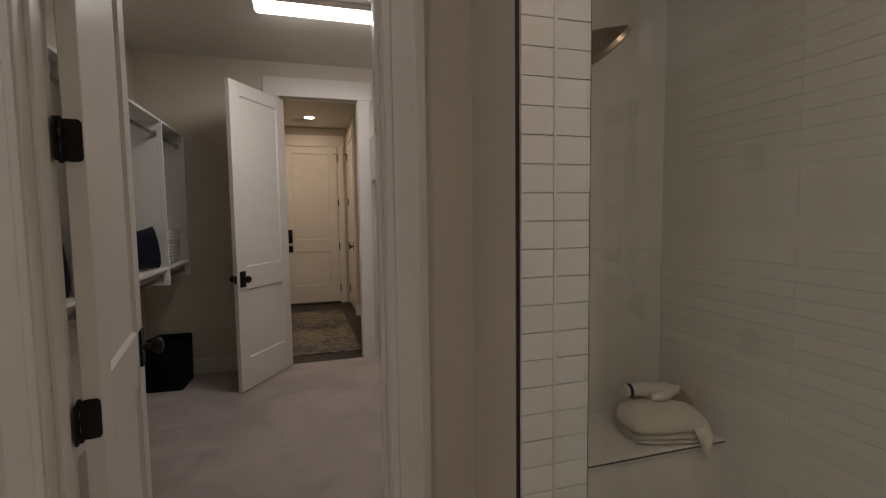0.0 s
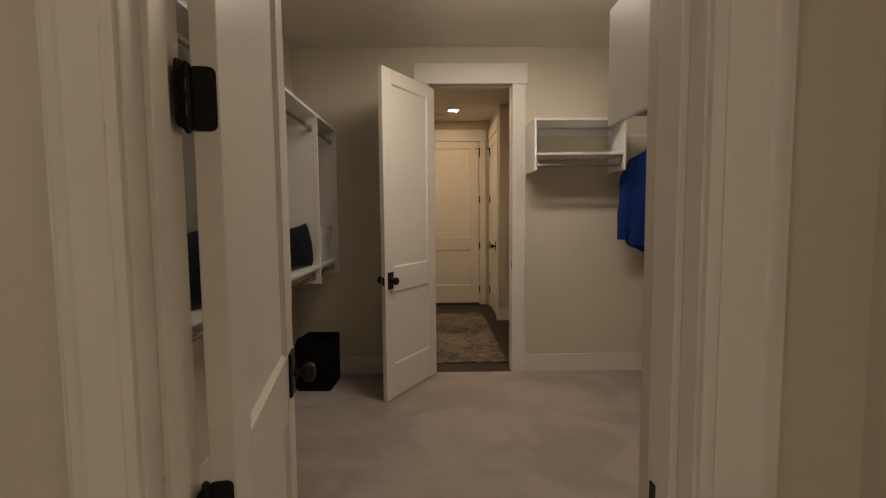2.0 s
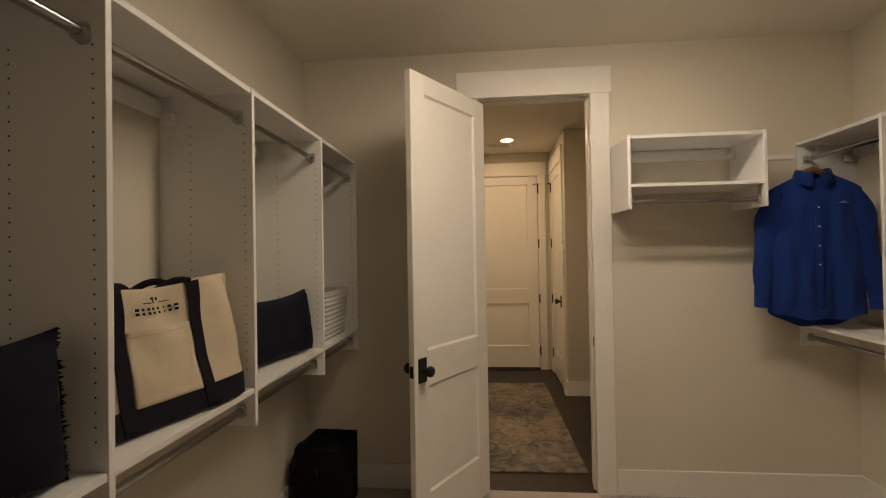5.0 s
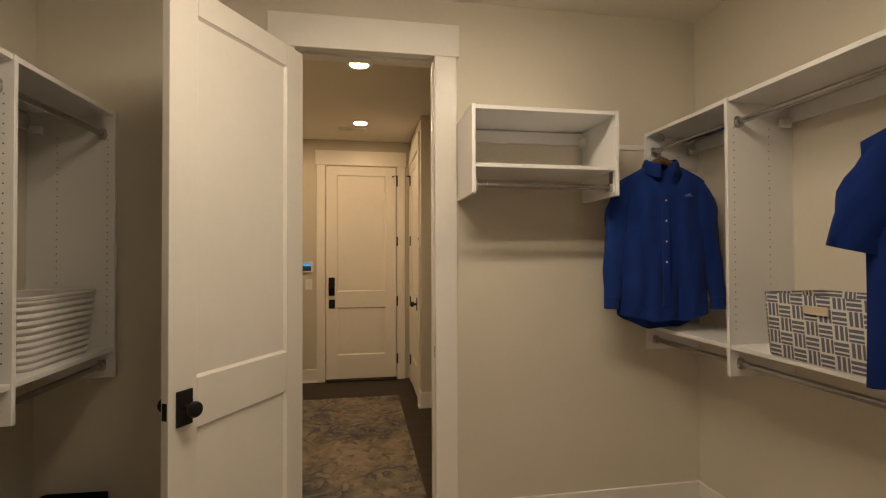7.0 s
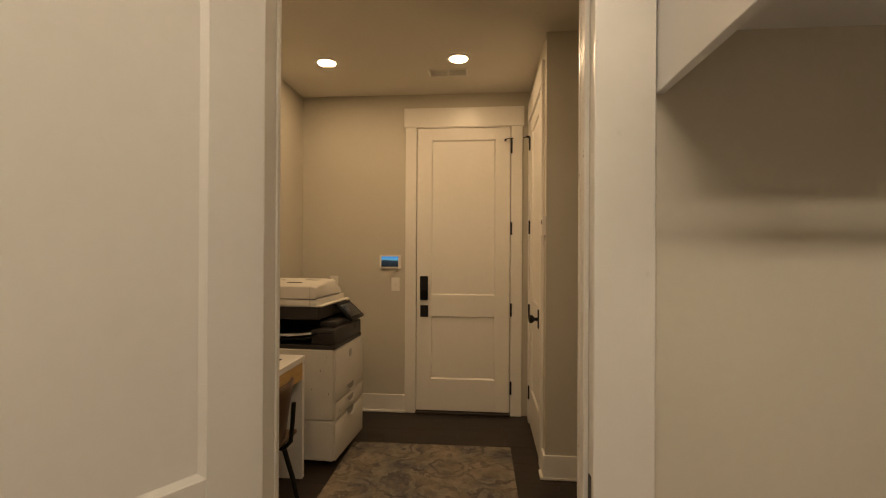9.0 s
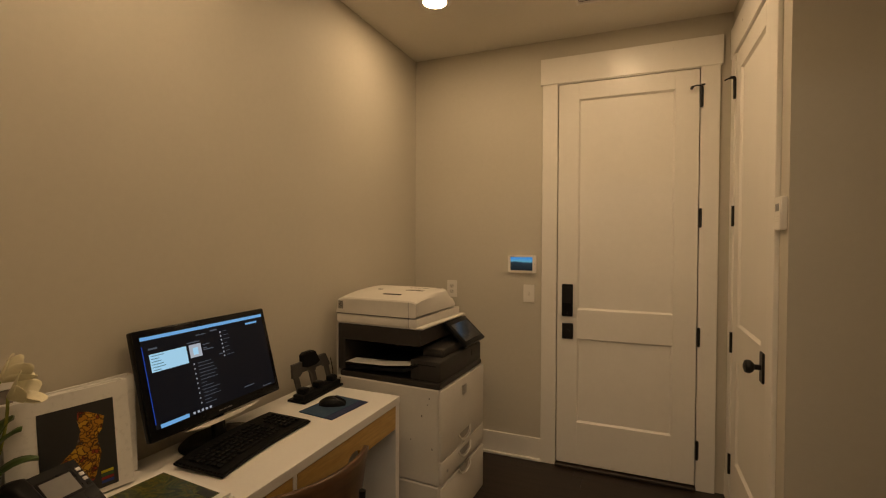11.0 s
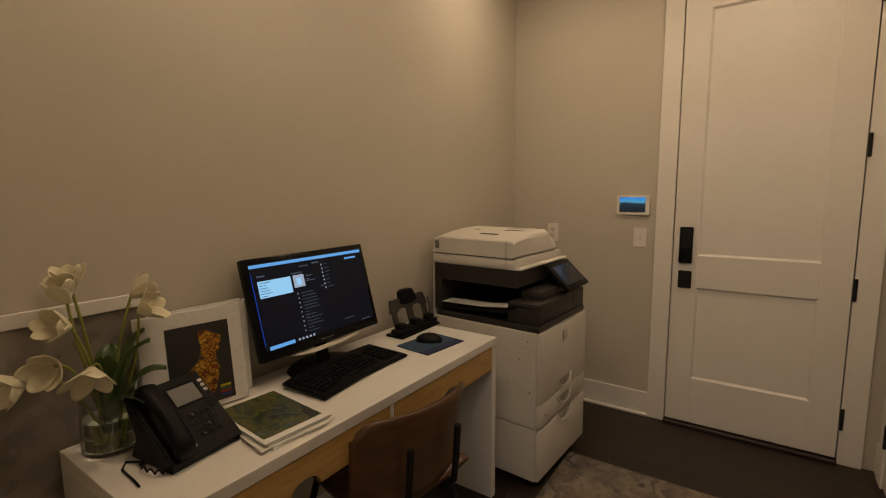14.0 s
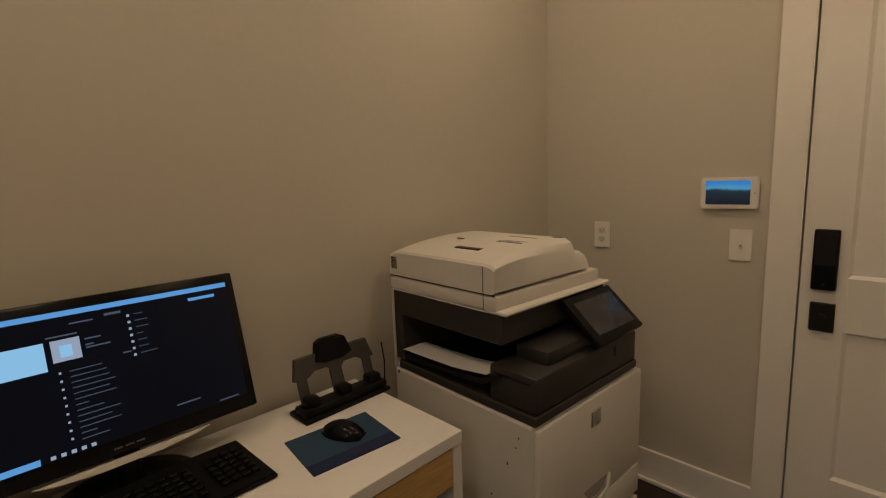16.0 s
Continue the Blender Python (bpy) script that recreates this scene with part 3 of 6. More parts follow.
# ---- lamps ----
def downlight(x, y, mat):
    lamp = thing("recessed_light", pose(x, y, H), "round white recessed ceiling light, lit, some added unseen", "ceiling light", "recessed ceiling lights")
    bm = bmesh.new()
    ring = [(0.062, -0.002), (0.064, -0.007), (0.085, -0.007), (0.09, -0.003), (0.09, 0.0), (0.062, 0.0)]
    add_loft(bm, [[(r * math.cos(a), r * math.sin(a), z) for r, z in ring] for a in [2 * math.pi * k / 32 for k in range(33)]], False)
    part("trim_ring", bm, TRIM, lamp)
    bm = bmesh.new()
    add_cyl(bm, (0, 0, -0.006), (0, 0, -0.001), 0.061, seg=28)
    part("lens", bm, mat, lamp, "glowing warm lens")


for x, y in HALL_LAMPS:
    downlight(x, y, LAMPGLOW)
for x, y in ADDED_BATH_LAMPS:
    downlight(x, y, BATHFILL)
# added unseen fill, whiter, to brighten the stub wall's left face
downlight(-0.72, 1.05, SIDEFILL)

led = thing("closet_ceiling_light", pose(0.604, 4.365, H), "long white linear ceiling light, lit", "ceiling light")
bm = bmesh.new()
add_box(bm, (-0.62, -0.085, -0.012), (0.62, 0.085, 0.0), 0.002)
for sy in (-1, 1):
    add_box(bm, (-0.62, sy * 0.08 - 0.005, -0.04), (0.62, sy * 0.08 + 0.005, -0.012), 0.002)
part("housing", bm, TRIM, led)
bm = bmesh.new()
add_box(bm, (-0.61, -0.074, -0.060), (0.61, 0.074, -0.036), 0.004)
part("diffuser", bm, TUBEGLOW, led, "glowing frosted diffuser")
for sx in (-1, 1):
    bm = bmesh.new()
    add_box(bm, (sx * 0.625 - 0.006, -0.086, -0.051), (sx * 0.625 + 0.006, 0.086, 0.0), 0.003)
    part("end_cap", bm, TRIM, led)

vent = thing("ceiling_vent", pose(0.255, 8.17, H), "white slotted ceiling air vent", "air vent")
bm = bmesh.new()
for a, b in (((-0.15, -0.075, -0.006), (0.15, -0.06, 0)), ((-0.15, 0.06, -0.006), (0.15, 0.075, 0)), ((-0.15, -0.06, -0.006), (-0.135, 0.06, 0)), ((0.135, -0.06, -0.006), (0.15, 0.06, 0)), ((-0.008, -0.06, -0.006), (0.008, 0.06, 0))):
    add_box(bm, a, b, 0.001)
part("frame", bm, TRIM, vent)
box_part("backing", (-0.135, -0.06, -0.0015), (0.135, 0.06, 0.0), BLACKPL, vent, 0)
for k in range(6):
    for s in (-1, 1):
        bm = bmesh.new()
        y = -0.05 + k * 0.02
        add_box(bm, (s * 0.0715 - 0.062, y - 0.003, -0.006), (s * 0.0715 + 0.062, y + 0.003, -0.002))
        part("slat", bm, TRIM, vent)

# ---- closet shelving ----
def peg_rows(bm, y, x_front, x_back, z0, z1, ny):
    """Rows of drilled pin holes on the side of a panel."""
    for x in (x_front, x_back):
        for k in range(int((z1 - z0) / 0.032)):
            z = z0 + k * 0.032
            ring = [bm.verts.new((x + 0.0028 * math.cos(a), y + ny * 0.0006, z + 0.0028 * math.sin(a))) for a in [math.pi * j / 3 for j in range(6)]]
            bm.faces.new(ring)


def rod_bracket(parent, x, y, z, ny):
    bm = bmesh.new()
    add_prism(bm, rounded(0.034, 0.05, 0.012, 4, x, z), 1, y, y + ny * 0.004)
    add_cyl(bm, (x, y, z - 0.004), (x, y + ny * 0.018, z - 0.004), 0.019, seg=16)
    part("rod_bracket", bm, ZINC, parent, "metal rod bracket")


def closet_bay(side, xw, y0, y1, last, depth, base):
    """One bay of hung shelving between uprights at y0 and y1. side: way from the wall to the front."""
    u = thing("closet_unit", pose(xw, (y0 + y1) / 2, base), "white melamine wall-hung closet bay with hanging rods", "closet unit", "hung closet bays")
    w = (y1 - y0) / 2
    fx = side * depth
    xs = lambda a, b: (min(side * a, side * b), max(side * a, side * b))
    t = 0.009

    def slab(name, xa, xb, ya, yb, za, zb, mat=MELAMINE):
        a, b = xs(xa, xb)
        return box_part(name, (a, ya, za), (b, yb, zb), mat, u, 0.0012)
    slab("top_shelf", 0.0, depth - 0.004, -w + t, w - t, 1.175, 1.194)
    slab("bottom_shelf", 0.0, depth - 0.004, -w + t, w - t, 0.116, 0.135)
    slab("back_cleat", 0.0, 0.016, -w + t, w - t, 1.095, 1.16)
    for y in ([-w] if not last else [-w, w]):
        a, b = xs(0.0, depth)
        bm = bmesh.new()
        yy0, yy1 = (y - t, y + t)
        add_box(bm, (a, yy0, 0.0), (b, yy1, 1.195), 0.0012)
        part("side_panel", bm, MELAMINE, u)
    bm = bmesh.new()
    peg_rows(bm, -w + t, side * (depth - 0.03), side * 0.12, 0.2, 1.12, 1)
    peg_rows(bm, w - t, side * (depth - 0.03), side * 0.12, 0.2, 1.12, -1)
    part("pin_holes", bm, DARKPL, u, "rows of small drilled pin holes")["kind"] = "stuff"
    for z, xr in ((1.09, depth - 0.05), (0.055, depth - 0.05)):
        bm = bmesh.new()
        add_cyl(bm, (side * xr, -w + t, z), (side * xr, w - t, z), 0.0135, seg=18)
        part("hanging_rod", bm, CHROME, u, "chrome hanging rod")
        rod_bracket(u, side * xr, -w + t, z, 1)
        rod_bracket(u, side * xr, w - t, z, -1)
    for y, n in ((-w + t, 1), (w - t, -1)):
        bm = bmesh.new()
        add_box(bm, (min(side * 0.016, side * 0.07), min(y, y + n * 0.02), 1.075), (max(side * 0.016, side * 0.07), max(y, y + n * 0.02), 1.112), 0.004)
        add_cyl(bm, (side * 0.05, y, 1.094), (side * 0.05, y + n * 0.024, 1.094), 0.008, seg=10)
        part("hanging_bracket", bm, MELAMINE, u, "white cabinet hanging bracket")
    return u


LEFT_Y = [2.97, 3.62, 4.255, 4.945, 5.555]
for k in range(4):
    closet_bay(1, XL, LEFT_Y[k], LEFT_Y[k + 1], k == 3, 0.352, 0.885)
RIGHT_Y = [3.05, 3.6, 4.292, 5.003, 5.59]
for k in range(4):
    closet_bay(-1, XR, RIGHT_Y[k], RIGHT_Y[k + 1], k == 3, 0.323, 0.905)


def wall_box(m, label, d=0.345):
    """A small wall-hung box with a shelf and a rod below it. x across, back at y 0, front at y -0.345."""
    u = thing("wall_cabinet", m, label, "wall cabinet", "small open wall cabinets")
    w, h, t = 0.712, 0.402, 0.018
    box_part("side_panel", (0, -d, 0), (t, 0, h), MELAMINE, u, 0.0012)
    box_part("side_panel", (w - t, -d, 0), (w, 0, h), MELAMINE, u, 0.0012)
    box_part("top_shelf", (t, -d, h - t - 0.004), (w - t, 0, h - 0.004), MELAMINE, u, 0.0012)
    box_part("bottom_shelf", (t, -d, 0.118), (w - t, 0, 0.136), MELAMINE, u, 0.0012)
    box_part("back_cleat", (t, -0.016, 0.312), (w - t, 0.0, 0.376), MELAMINE, u, 0.0012)
    bm = bmesh.new()
    add_cyl(bm, (t, 0.04 - d, 0.042), (w - t, 0.04 - d, 0.042), 0.0135, seg=18)
    part("hanging_rod", bm, CHROME, u, "chrome hanging rod")
    for x, n in ((t, 1), (w - t, -1)):
        bm = bmesh.new()
        add_cyl(bm, (x, 0.04 - d, 0.042), (x + n * 0.016, 0.04 - d, 0.042), 0.02, seg=16)
        add_box(bm, (min(x, x + n * 0.004), 0.025 - d, 0.03), (max(x, x + n * 0.004), 0.055 - d, 0.122), 0.001)
        part("rod_bracket", bm, ZINC, u, "metal rod bracket")
        bm = bmesh.new()
        add_box(bm, (min(x, x + n * 0.022), -0.075, 0.30), (max(x, x + n * 0.022), -0.016, 0.34), 0.004)
        add_cyl(bm, (x, -0.05, 0.32), (x + n * 0.027, -0.05, 0.32), 0.008, seg=10)
        part("hanging_bracket", bm, MELAMINE, u, "white cabinet hanging bracket")
    return u


wall_box(pose(0.865, YB, 1.704), "white open wall cabinet with shelf and rod")
wall_box(pose(1.43, 2.984, 1.678, 0, 0, 180), "white open wall cabinet above the recess")
rail = thing("wall_rail", pose(1.578, YB, 2.018), "white hanging rail fixed to the closet wall", "wall rail")
box_part("rail", (0, -0.008, -0.014), (0.345, 0, 0.014), MELAMINE, rail, 0.002)


# ---- clothes ----
def drape(v):
    """How full the cloth stands out below the shoulders, 0 to 1."""
    return 0.42 + 0.58 * math.sin(min(1.0, v * 3.0) * math.pi / 2)


def garment(bm, half, top, length, depth, hem_drop, seed, flare=1.0, valleys=()):
    """A hanging shirt's body as a front and a back sheet: x across, front towards -y, sloping shoulders, vertical folds."""
    n, m = 46, 40
    sheets = []
    for side in (-1, 1):
        grid = []
        for i in range(n + 1):
            u = 2 * i / n - 1
            col = []
            for k in range(m + 1):
                v = k / m
                x = u * half * (1 + (flare - 1) * v - 0.025 * math.sin(v * math.pi))
                z_top = top - 0.012 - 0.085 * max(0.0, abs(u) - 0.28) / 0.72 - 0.035 * max(0.0, 0.28 - abs(u)) / 0.28 * (side < 0)
                z_low = top - length - hem_drop * (1 - abs(u) ** 2.4) * (1.0 if side > 0 else 0.45) + 0.005 * math.sin(x * 40 + seed)
                z = z_top + (z_low - z_top) * v
                y = side * depth * drape(v) * max(0.0, 1 - abs(u) ** 3.5) ** 0.5
                f = 0.013 * math.sin(x * 30 + seed + 1.3 * math.sin(v * 4 + x * 6)) * min(1, v * 1.5) + 0.007 * math.sin(x * 66 + v * 8 + seed * 2) * v
                f += 0.014 * noise.noise(Vector((x * 7 + seed, v * 5, side * 2.0)))
                f += 0.006 * noise.noise(Vector((x * 22 + seed, v * 15, side * 5.0)))
                if side < 0:
                    for vx, vw, vd in valleys:
                        f += vd * min(1, v * 2.0) * math.exp(-((x - vx - 0.03 * (v - 0.5)) / vw) ** 2)
                y += f * max(0.0, 1 - abs(u) ** 5)
                col.append((x, y, z))
            grid.append(col)
        sheets.append(grid)
    for grid in sheets:
        vs = [[bm.verts.new(q) for q in col] for col in grid]
        for i in range(n):
            for k in range(m):
                bm.faces.new((vs[i][k], vs[i + 1][k], vs[i + 1][k + 1], vs[i][k + 1]))


def sleeve(bm, pts, radii, flat, seed):
    rings = []
    n = 22
    for i, (p, r) in enumerate(zip(pts, radii)):
        p = Vector(p)
        d = (Vector(pts[min(i + 1, len(pts) - 1)]) - Vector(pts[max(i - 1, 0)])).normalized()
        u = Vector((d.z, 0, -d.x))
        if u.length < 1e-4:
            u = Vector((1, 0, 0))
        u.normalize()
        ring = []
        for k in range(n):
            a = 2 * math.pi * k / n
            rr = r * (1 + 0.09 * math.sin(3 * a + i * 0.9 + seed) + 0.07 * math.sin(5 * a - i * 1.3))
            ring.append(p + u * rr * math.cos(a) + Vector((0, 1, 0)) * rr * flat * math.sin(a))
        rings.append(ring)
    add_loft(bm, rings, True)


def hanger(parent, z, half, rod):
    bm = bmesh.new()
    pts = [(half * s, 0.0, z + 0.022 - 0.12 * abs(s) ** 1.25) for s in [k / 10 - 1 for k in range(21)]]
    add_tube(bm, pts, 0.012, 10, [0.011 + 0.010 * (1 - abs(k / 10 - 1)) for k in range(21)])
    hg = part("hanger", bm, HANGERW, parent, "dark wooden clothes hanger")
    bm = bmesh.new()
    arc = [(0.0, 0, z + 0.02), (0.0, 0, rod - 0.024)] + [(0.018 * math.sin(a), 0, rod - 0.002 - 0.018 * math.cos(a)) for a in [k * math.pi / 8 for k in range(1, 12)]]
    add_tube(bm, arc, 0.002, 8)
    part("hook", bm, CHROME, hg, "steel hanger hook")


def collar(parent, top, mat, open_front, r=0.075):
    bm = bmesh.new()
    rings = []
    for zc, k in ((-0.018, 1.12), (0.012, 1.0), (0.026, 0.98), (0.020, 1.10), (-0.026, 1.32)):
        ring = []
        for i in range(25):
            a = radians(-90 + open_front) + (2 * math.pi - 2 * radians(open_front)) * i / 24
            ring.append((r * k * math.cos(a), r * 0.72 * k * math.sin(a), top + zc - 0.03 * max(0, -math.sin(a)) * (1 if k < 1.2 else 1.9)))
        rings.append(ring)
    add_loft(bm, rings, False, False)
    ob = part("collar", bm, mat, parent)
    md = ob.modifiers.new("thick", "SOLIDIFY")
    md.thickness = 0.0025
    bm = bmesh.new()
    add_box(bm, (-0.022, r * 0.60, top - 0.012), (0.022, r * 0.62 + 0.002, top + 0.006), 0.0)
    part("neck_label", bm, BLACKCL, ob, "dark woven neck label")


def chest_mark(parent, x, y, z):
    bm = bmesh.new()
    for dx, dz, w, h in ((0, 0, 0.042, 0.0022), (-0.004, 0.006, 0.02, 0.0022), (0.003, 0.010, 0.009, 0.0022)):
        add_box(bm, (x + dx - w / 2, y - 0.0015, z + dz - h / 2), (x + dx + w / 2, y, z + dz + h / 2))
    part("embroidery", bm, THREAD, parent, "small pale embroidered mark")


THREAD = surf("pale_thread", (0.30, 0.34, 0.45), 0.6, 0.05, 20, 80)
PEARL = surf("pearl_button", (0.75, 0.74, 0.7), 0.2, 0.05, 20, 80)
shirt = thing("long_sleeved_shirt", pose(1.878, 5.378, 1.095, 0, 0, -11), "blue long-sleeved button shirt hanging on a wooden hanger", "shirt")
bm = bmesh.new()
garment(bm, 0.218, 0.80, 0.762, 0.045, 0.085, 0.7, 1.05, ((-0.10, 0.03, 0.018), (0.07, 0.025, 0.02)))
part("body", bm, BLUE, shirt, sharp=80)
for s in (-1, 1):
    bm = bmesh.new()
    pts = [(s * (0.172 + 0.078 * t ** 0.6 + 0.012 * t), -0.012 + 0.016 * math.sin(t * 4), 0.69 - 0.58 * t ** 1.04) for t in [k / 12 for k in range(13)]]
    sleeve(bm, pts, [0.036 + 0.04 * math.sin(min(1, t * 3) * 1.57) - 0.038 * t for t in [k / 12 for k in range(13)]], 0.55, s)
    slv = part("sleeve", bm, BLUE, shirt, sharp=80)
    bm = bmesh.new()
    add_tube(bm, [Vector(pts[-1]) + Vector((0, 0, 0.012)), Vector(pts[-1]) + Vector((s * 0.002, 0, -0.05))], 0.036, 16)
    part("cuff", bm, BLUE, slv)
collar(shirt, 0.79, BLUE, 16)
bm = bmesh.new()
rings = []
for i in range(15):
    z = 0.735 - 0.66 * i / 14
    y = -0.045 * drape((0.735 - z) / 0.735) - 0.010
    rings.append([(-0.016, y, z), (0.016, y, z), (0.016, y + 0.012, z), (-0.016, y + 0.012, z)])
add_loft(bm, rings)
part("placket", bm, BLUE, shirt)
for k in range(4):
    bm = bmesh.new()
    z = 0.60 - 0.102 * k
    add_cyl(bm, (0, -0.054, z), (0, -0.0575, z), 0.0042, seg=12)
    part("button", bm, PEARL, shirt, "small white button")
chest_mark(shirt, 0.11, -0.058, 0.62)
hanger(shirt, 0.786, 0.18, 0.927)

polo = thing("polo_shirt", pose(1.972, 4.19, 1.046, 0, 0, -45) @ Matrix.Diagonal((1.0, 1.0, 1.1, 1.0)), "bright blue short-sleeved polo shirt on a wooden hanger", "shirt")
bm = bmesh.new()
garment(bm, 0.238, 0.735, 0.735, 0.055, 0.0, 2.6, 0.98, ((-0.045, 0.03, 0.034), (0.10, 0.035, 0.018), (-0.15, 0.04, 0.02)))
part("body", bm, BLUE2, polo, sharp=80)
for s in (-1, 1):
    bm = bmesh.new()
    pts = [(s * (0.165 + 0.088 * t ** 0.75), -0.006, 0.628 - 0.275 * t) for t in [k / 8 for k in range(9)]]
    sleeve(bm, pts, [0.046 + 0.024 * math.sin(min(1.0, t * 1.6) * 1.57) for t in [k / 8 for k in range(9)]], 0.5, s * 2)
    part("sleeve", bm, BLUE2, polo, sharp=80)
collar(polo, 0.722, BLUE2, 34, 0.088)
bm = bmesh.new()
rings = []
for i in range(7):
    z = 0.655 - 0.03 * i
    y = -0.055 * drape((0.735 - z) / 0.735) - 0.008
    rings.append([(-0.017, y, z), (0.017, y, z), (0.017, y + 0.02, z), (-0.017, y + 0.02, z)])
add_loft(bm, rings)
part("placket", bm, BLUE2, polo)
for k in range(2):
    bm = bmesh.new()
    z = 0.628 - 0.085 * k
    y = -0.055 * drape((0.735 - z) / 0.735) - 0.008
    add_cyl(bm, (0, y + 0.001, z), (0, y - 0.003, z), 0.0045, seg=12)
    part("button", bm, PEARL, polo, "small white button")
chest_mark(polo, 0.13, -0.076, 0.55)
hanger(polo, 0.724, 0.20, 0.868)


# ---- loose things in the closet ----
def soft_slab(bm, w, h, d, sag=0.0, seed=0.0, n=26):
    """A stuffed cushion: x across, z up from 0, y thick."""
    def height(u, v):
        e = max(0.0, (1 - abs(u) ** 3.0)) * max(0.0, (1 - abs(v) ** 3.0))
        return d / 2 * e ** 0.5
    grids = []
    for s in (-1, 1):
        g = [[None] * (n + 1) for _ in range(n + 1)]
        for i in range(n + 1):
            for j in range(n + 1):
                u, v = 2 * i / n - 1, 2 * j / n - 1
                k = 1 - 0.07 * (1 - abs(v) ** 2) * abs(u) ** 4 - 0.0
                kz = 1 - 0.09 * (1 - abs(u) ** 2) * abs(v) ** 4
                y = s * height(u, v) + 0.006 * noise.noise(Vector((u * 3 + seed, v * 3, s)))
                g[i][j] = (u * w / 2 * k, y, h / 2 + v * h / 2 * kz - sag * (1 - u * u) * max(0, v))
        grids.append(g)
    for g in grids:
        vs = [[bm.verts.new(p) for p in col] for col in g]
        for i in range(n):
            for j in range(n):
                bm.faces.new((vs[i][j], vs[i + 1][j], vs[i + 1][j + 1], vs[i][j + 1]))
    bmesh.ops.remove_doubles(bm, verts=bm.verts, dist=0.0005)


def pillow(m, w, h, d, seed):
    p = thing("throw_pillow", m, "dark navy cushion with frayed fringe edge on a shelf", "pillow", "navy cushions")
    bm = bmesh.new()
    soft_slab(bm, w, h, d, 0.02, seed)
    part("cushion", bm, NAVY, p, sharp=80)
    bm = bmesh.new()
    rnd = random.Random(int(seed * 10))
    for k in range(260):
        t = k / 260 * 4
        e, f = int(t), t % 1
        x, z, nx, nz = ((f - 0.5, 1, 0, 1), (0.5, 1 - f, 1, 0), (0.5 - f, 0, 0, -0.05), (-0.5, f, -1, 0))[e]
        px, pz = x * w * 0.97, z * h * (0.985 if e else 0.97)
        if e == 0:
            pz -= 0.05 * h * (1 - (2 * x) ** 2) + 0.02 * (1 - (2 * x) ** 2)
        le = rnd.uniform(0.004, 0.011)
        q = Vector((px + nx * le + rnd.uniform(-0.006, 0.006), rnd.uniform(-0.012, 0.012), pz + nz * le))
        o = Vector((px, 0, pz))
        sd = Vector((0.004, 0, 0)) if nz else Vector((0, 0, 0.004))
        bm.faces.new([bm.verts.new(o - sd), bm.verts.new(o + sd), bm.verts.new(q + Vector((0, 0.002, 0))), bm.verts.new(q)])
    part("fringe", bm, NAVY, p, "frayed navy fringe")


SHELF, SHELF_R = 0.885 + 0.136, 0.905 + 0.136
pillow(Matrix.Translation((-0.835, 4.635, SHELF)) @ pose(0, 0, 0, -8, 0, 79), 0.61, 0.30, 0.16, 1.3)
pillow(Matrix.Translation((-0.84, 3.36, SHELF)) @ pose(0, 0, 0, -6, 0, 74), 0.45, 0.32, 0.17, 4.1)

# canvas tote
tote = thing("tote_bag", Matrix.Translation((-0.845, 3.918, SHELF)) @ pose(0, 0, 0, -7, 0, 75.5), "cream canvas tote bag with navy straps and base", "bag")


def tote_pt(u, v, s):
    """u -1..1 across, v 0..1 up, s -1 front or 1 back."""
    wx = 0.312 * (1 - 0.04 * v) * (1 - 0.03 * (1 - abs(u)))
    y = s * (0.075 * (1 - 0.55 * v) * (1 - abs(u) ** 6) ** 0.5 + 0.004)
    y += s * 0.012 * math.sin(u * 7 + v * 4) * v + 0.010 * noise.noise(Vector((u * 3.0, v * 4.0, s)))
    z = 0.385 * v - 0.012 * v * math.cos(u * 3.0) + 0.012 * v * u
    return (u * wx, y, z)


def tote_panel(u0, u1, v0, v1, s, lift, n=18):
    bm = bmesh.new()
    vs = [[bm.verts.new(Vector(tote_pt(u0 + (u1 - u0) * i / n, v0 + (v1 - v0) * j / n, s)) + Vector((0, s * lift, 0))) for j in range(n + 1)] for i in range(n + 1)]
    for i in range(n):
        for j in range(n):
            bm.faces.new((vs[i][j], vs[i + 1][j], vs[i + 1][j + 1], vs[i][j + 1]))
    return bm


def thick(ob, t=0.003):
    md = ob.modifiers.new("thick", "SOLIDIFY")
    md.thickness, md.offset = t, 0.0
    return ob


for s in (-1, 1):
    thick(part("canvas_side", tote_panel(-1, 1, 0, 1, s, 0.0, 30), CANVAS, tote, sharp=80))
    thick(part("navy_base", tote_panel(-1, 1, 0, 0.17, s, 0.004, 30), NAVYTRIM, tote, "navy canvas base", 80))
    for u in (-0.41, 0.41):
        thick(part("strap", tote_panel(u - 0.06, u + 0.06, 0.0, 1.0, s, 0.007), NAVYTRIM, tote, "navy webbing strap", 80))
thick(part("pocket", tote_panel(-0.335, 0.335, 0.16, 0.69, -1, 0.005), CANVAS, tote, "stitched canvas pocket", 80))
thick(part("hem", tote_panel(-0.33, 0.33, 0.655, 0.69, -1, 0.0075), CANVAS, tote, "", 80), 0.004)
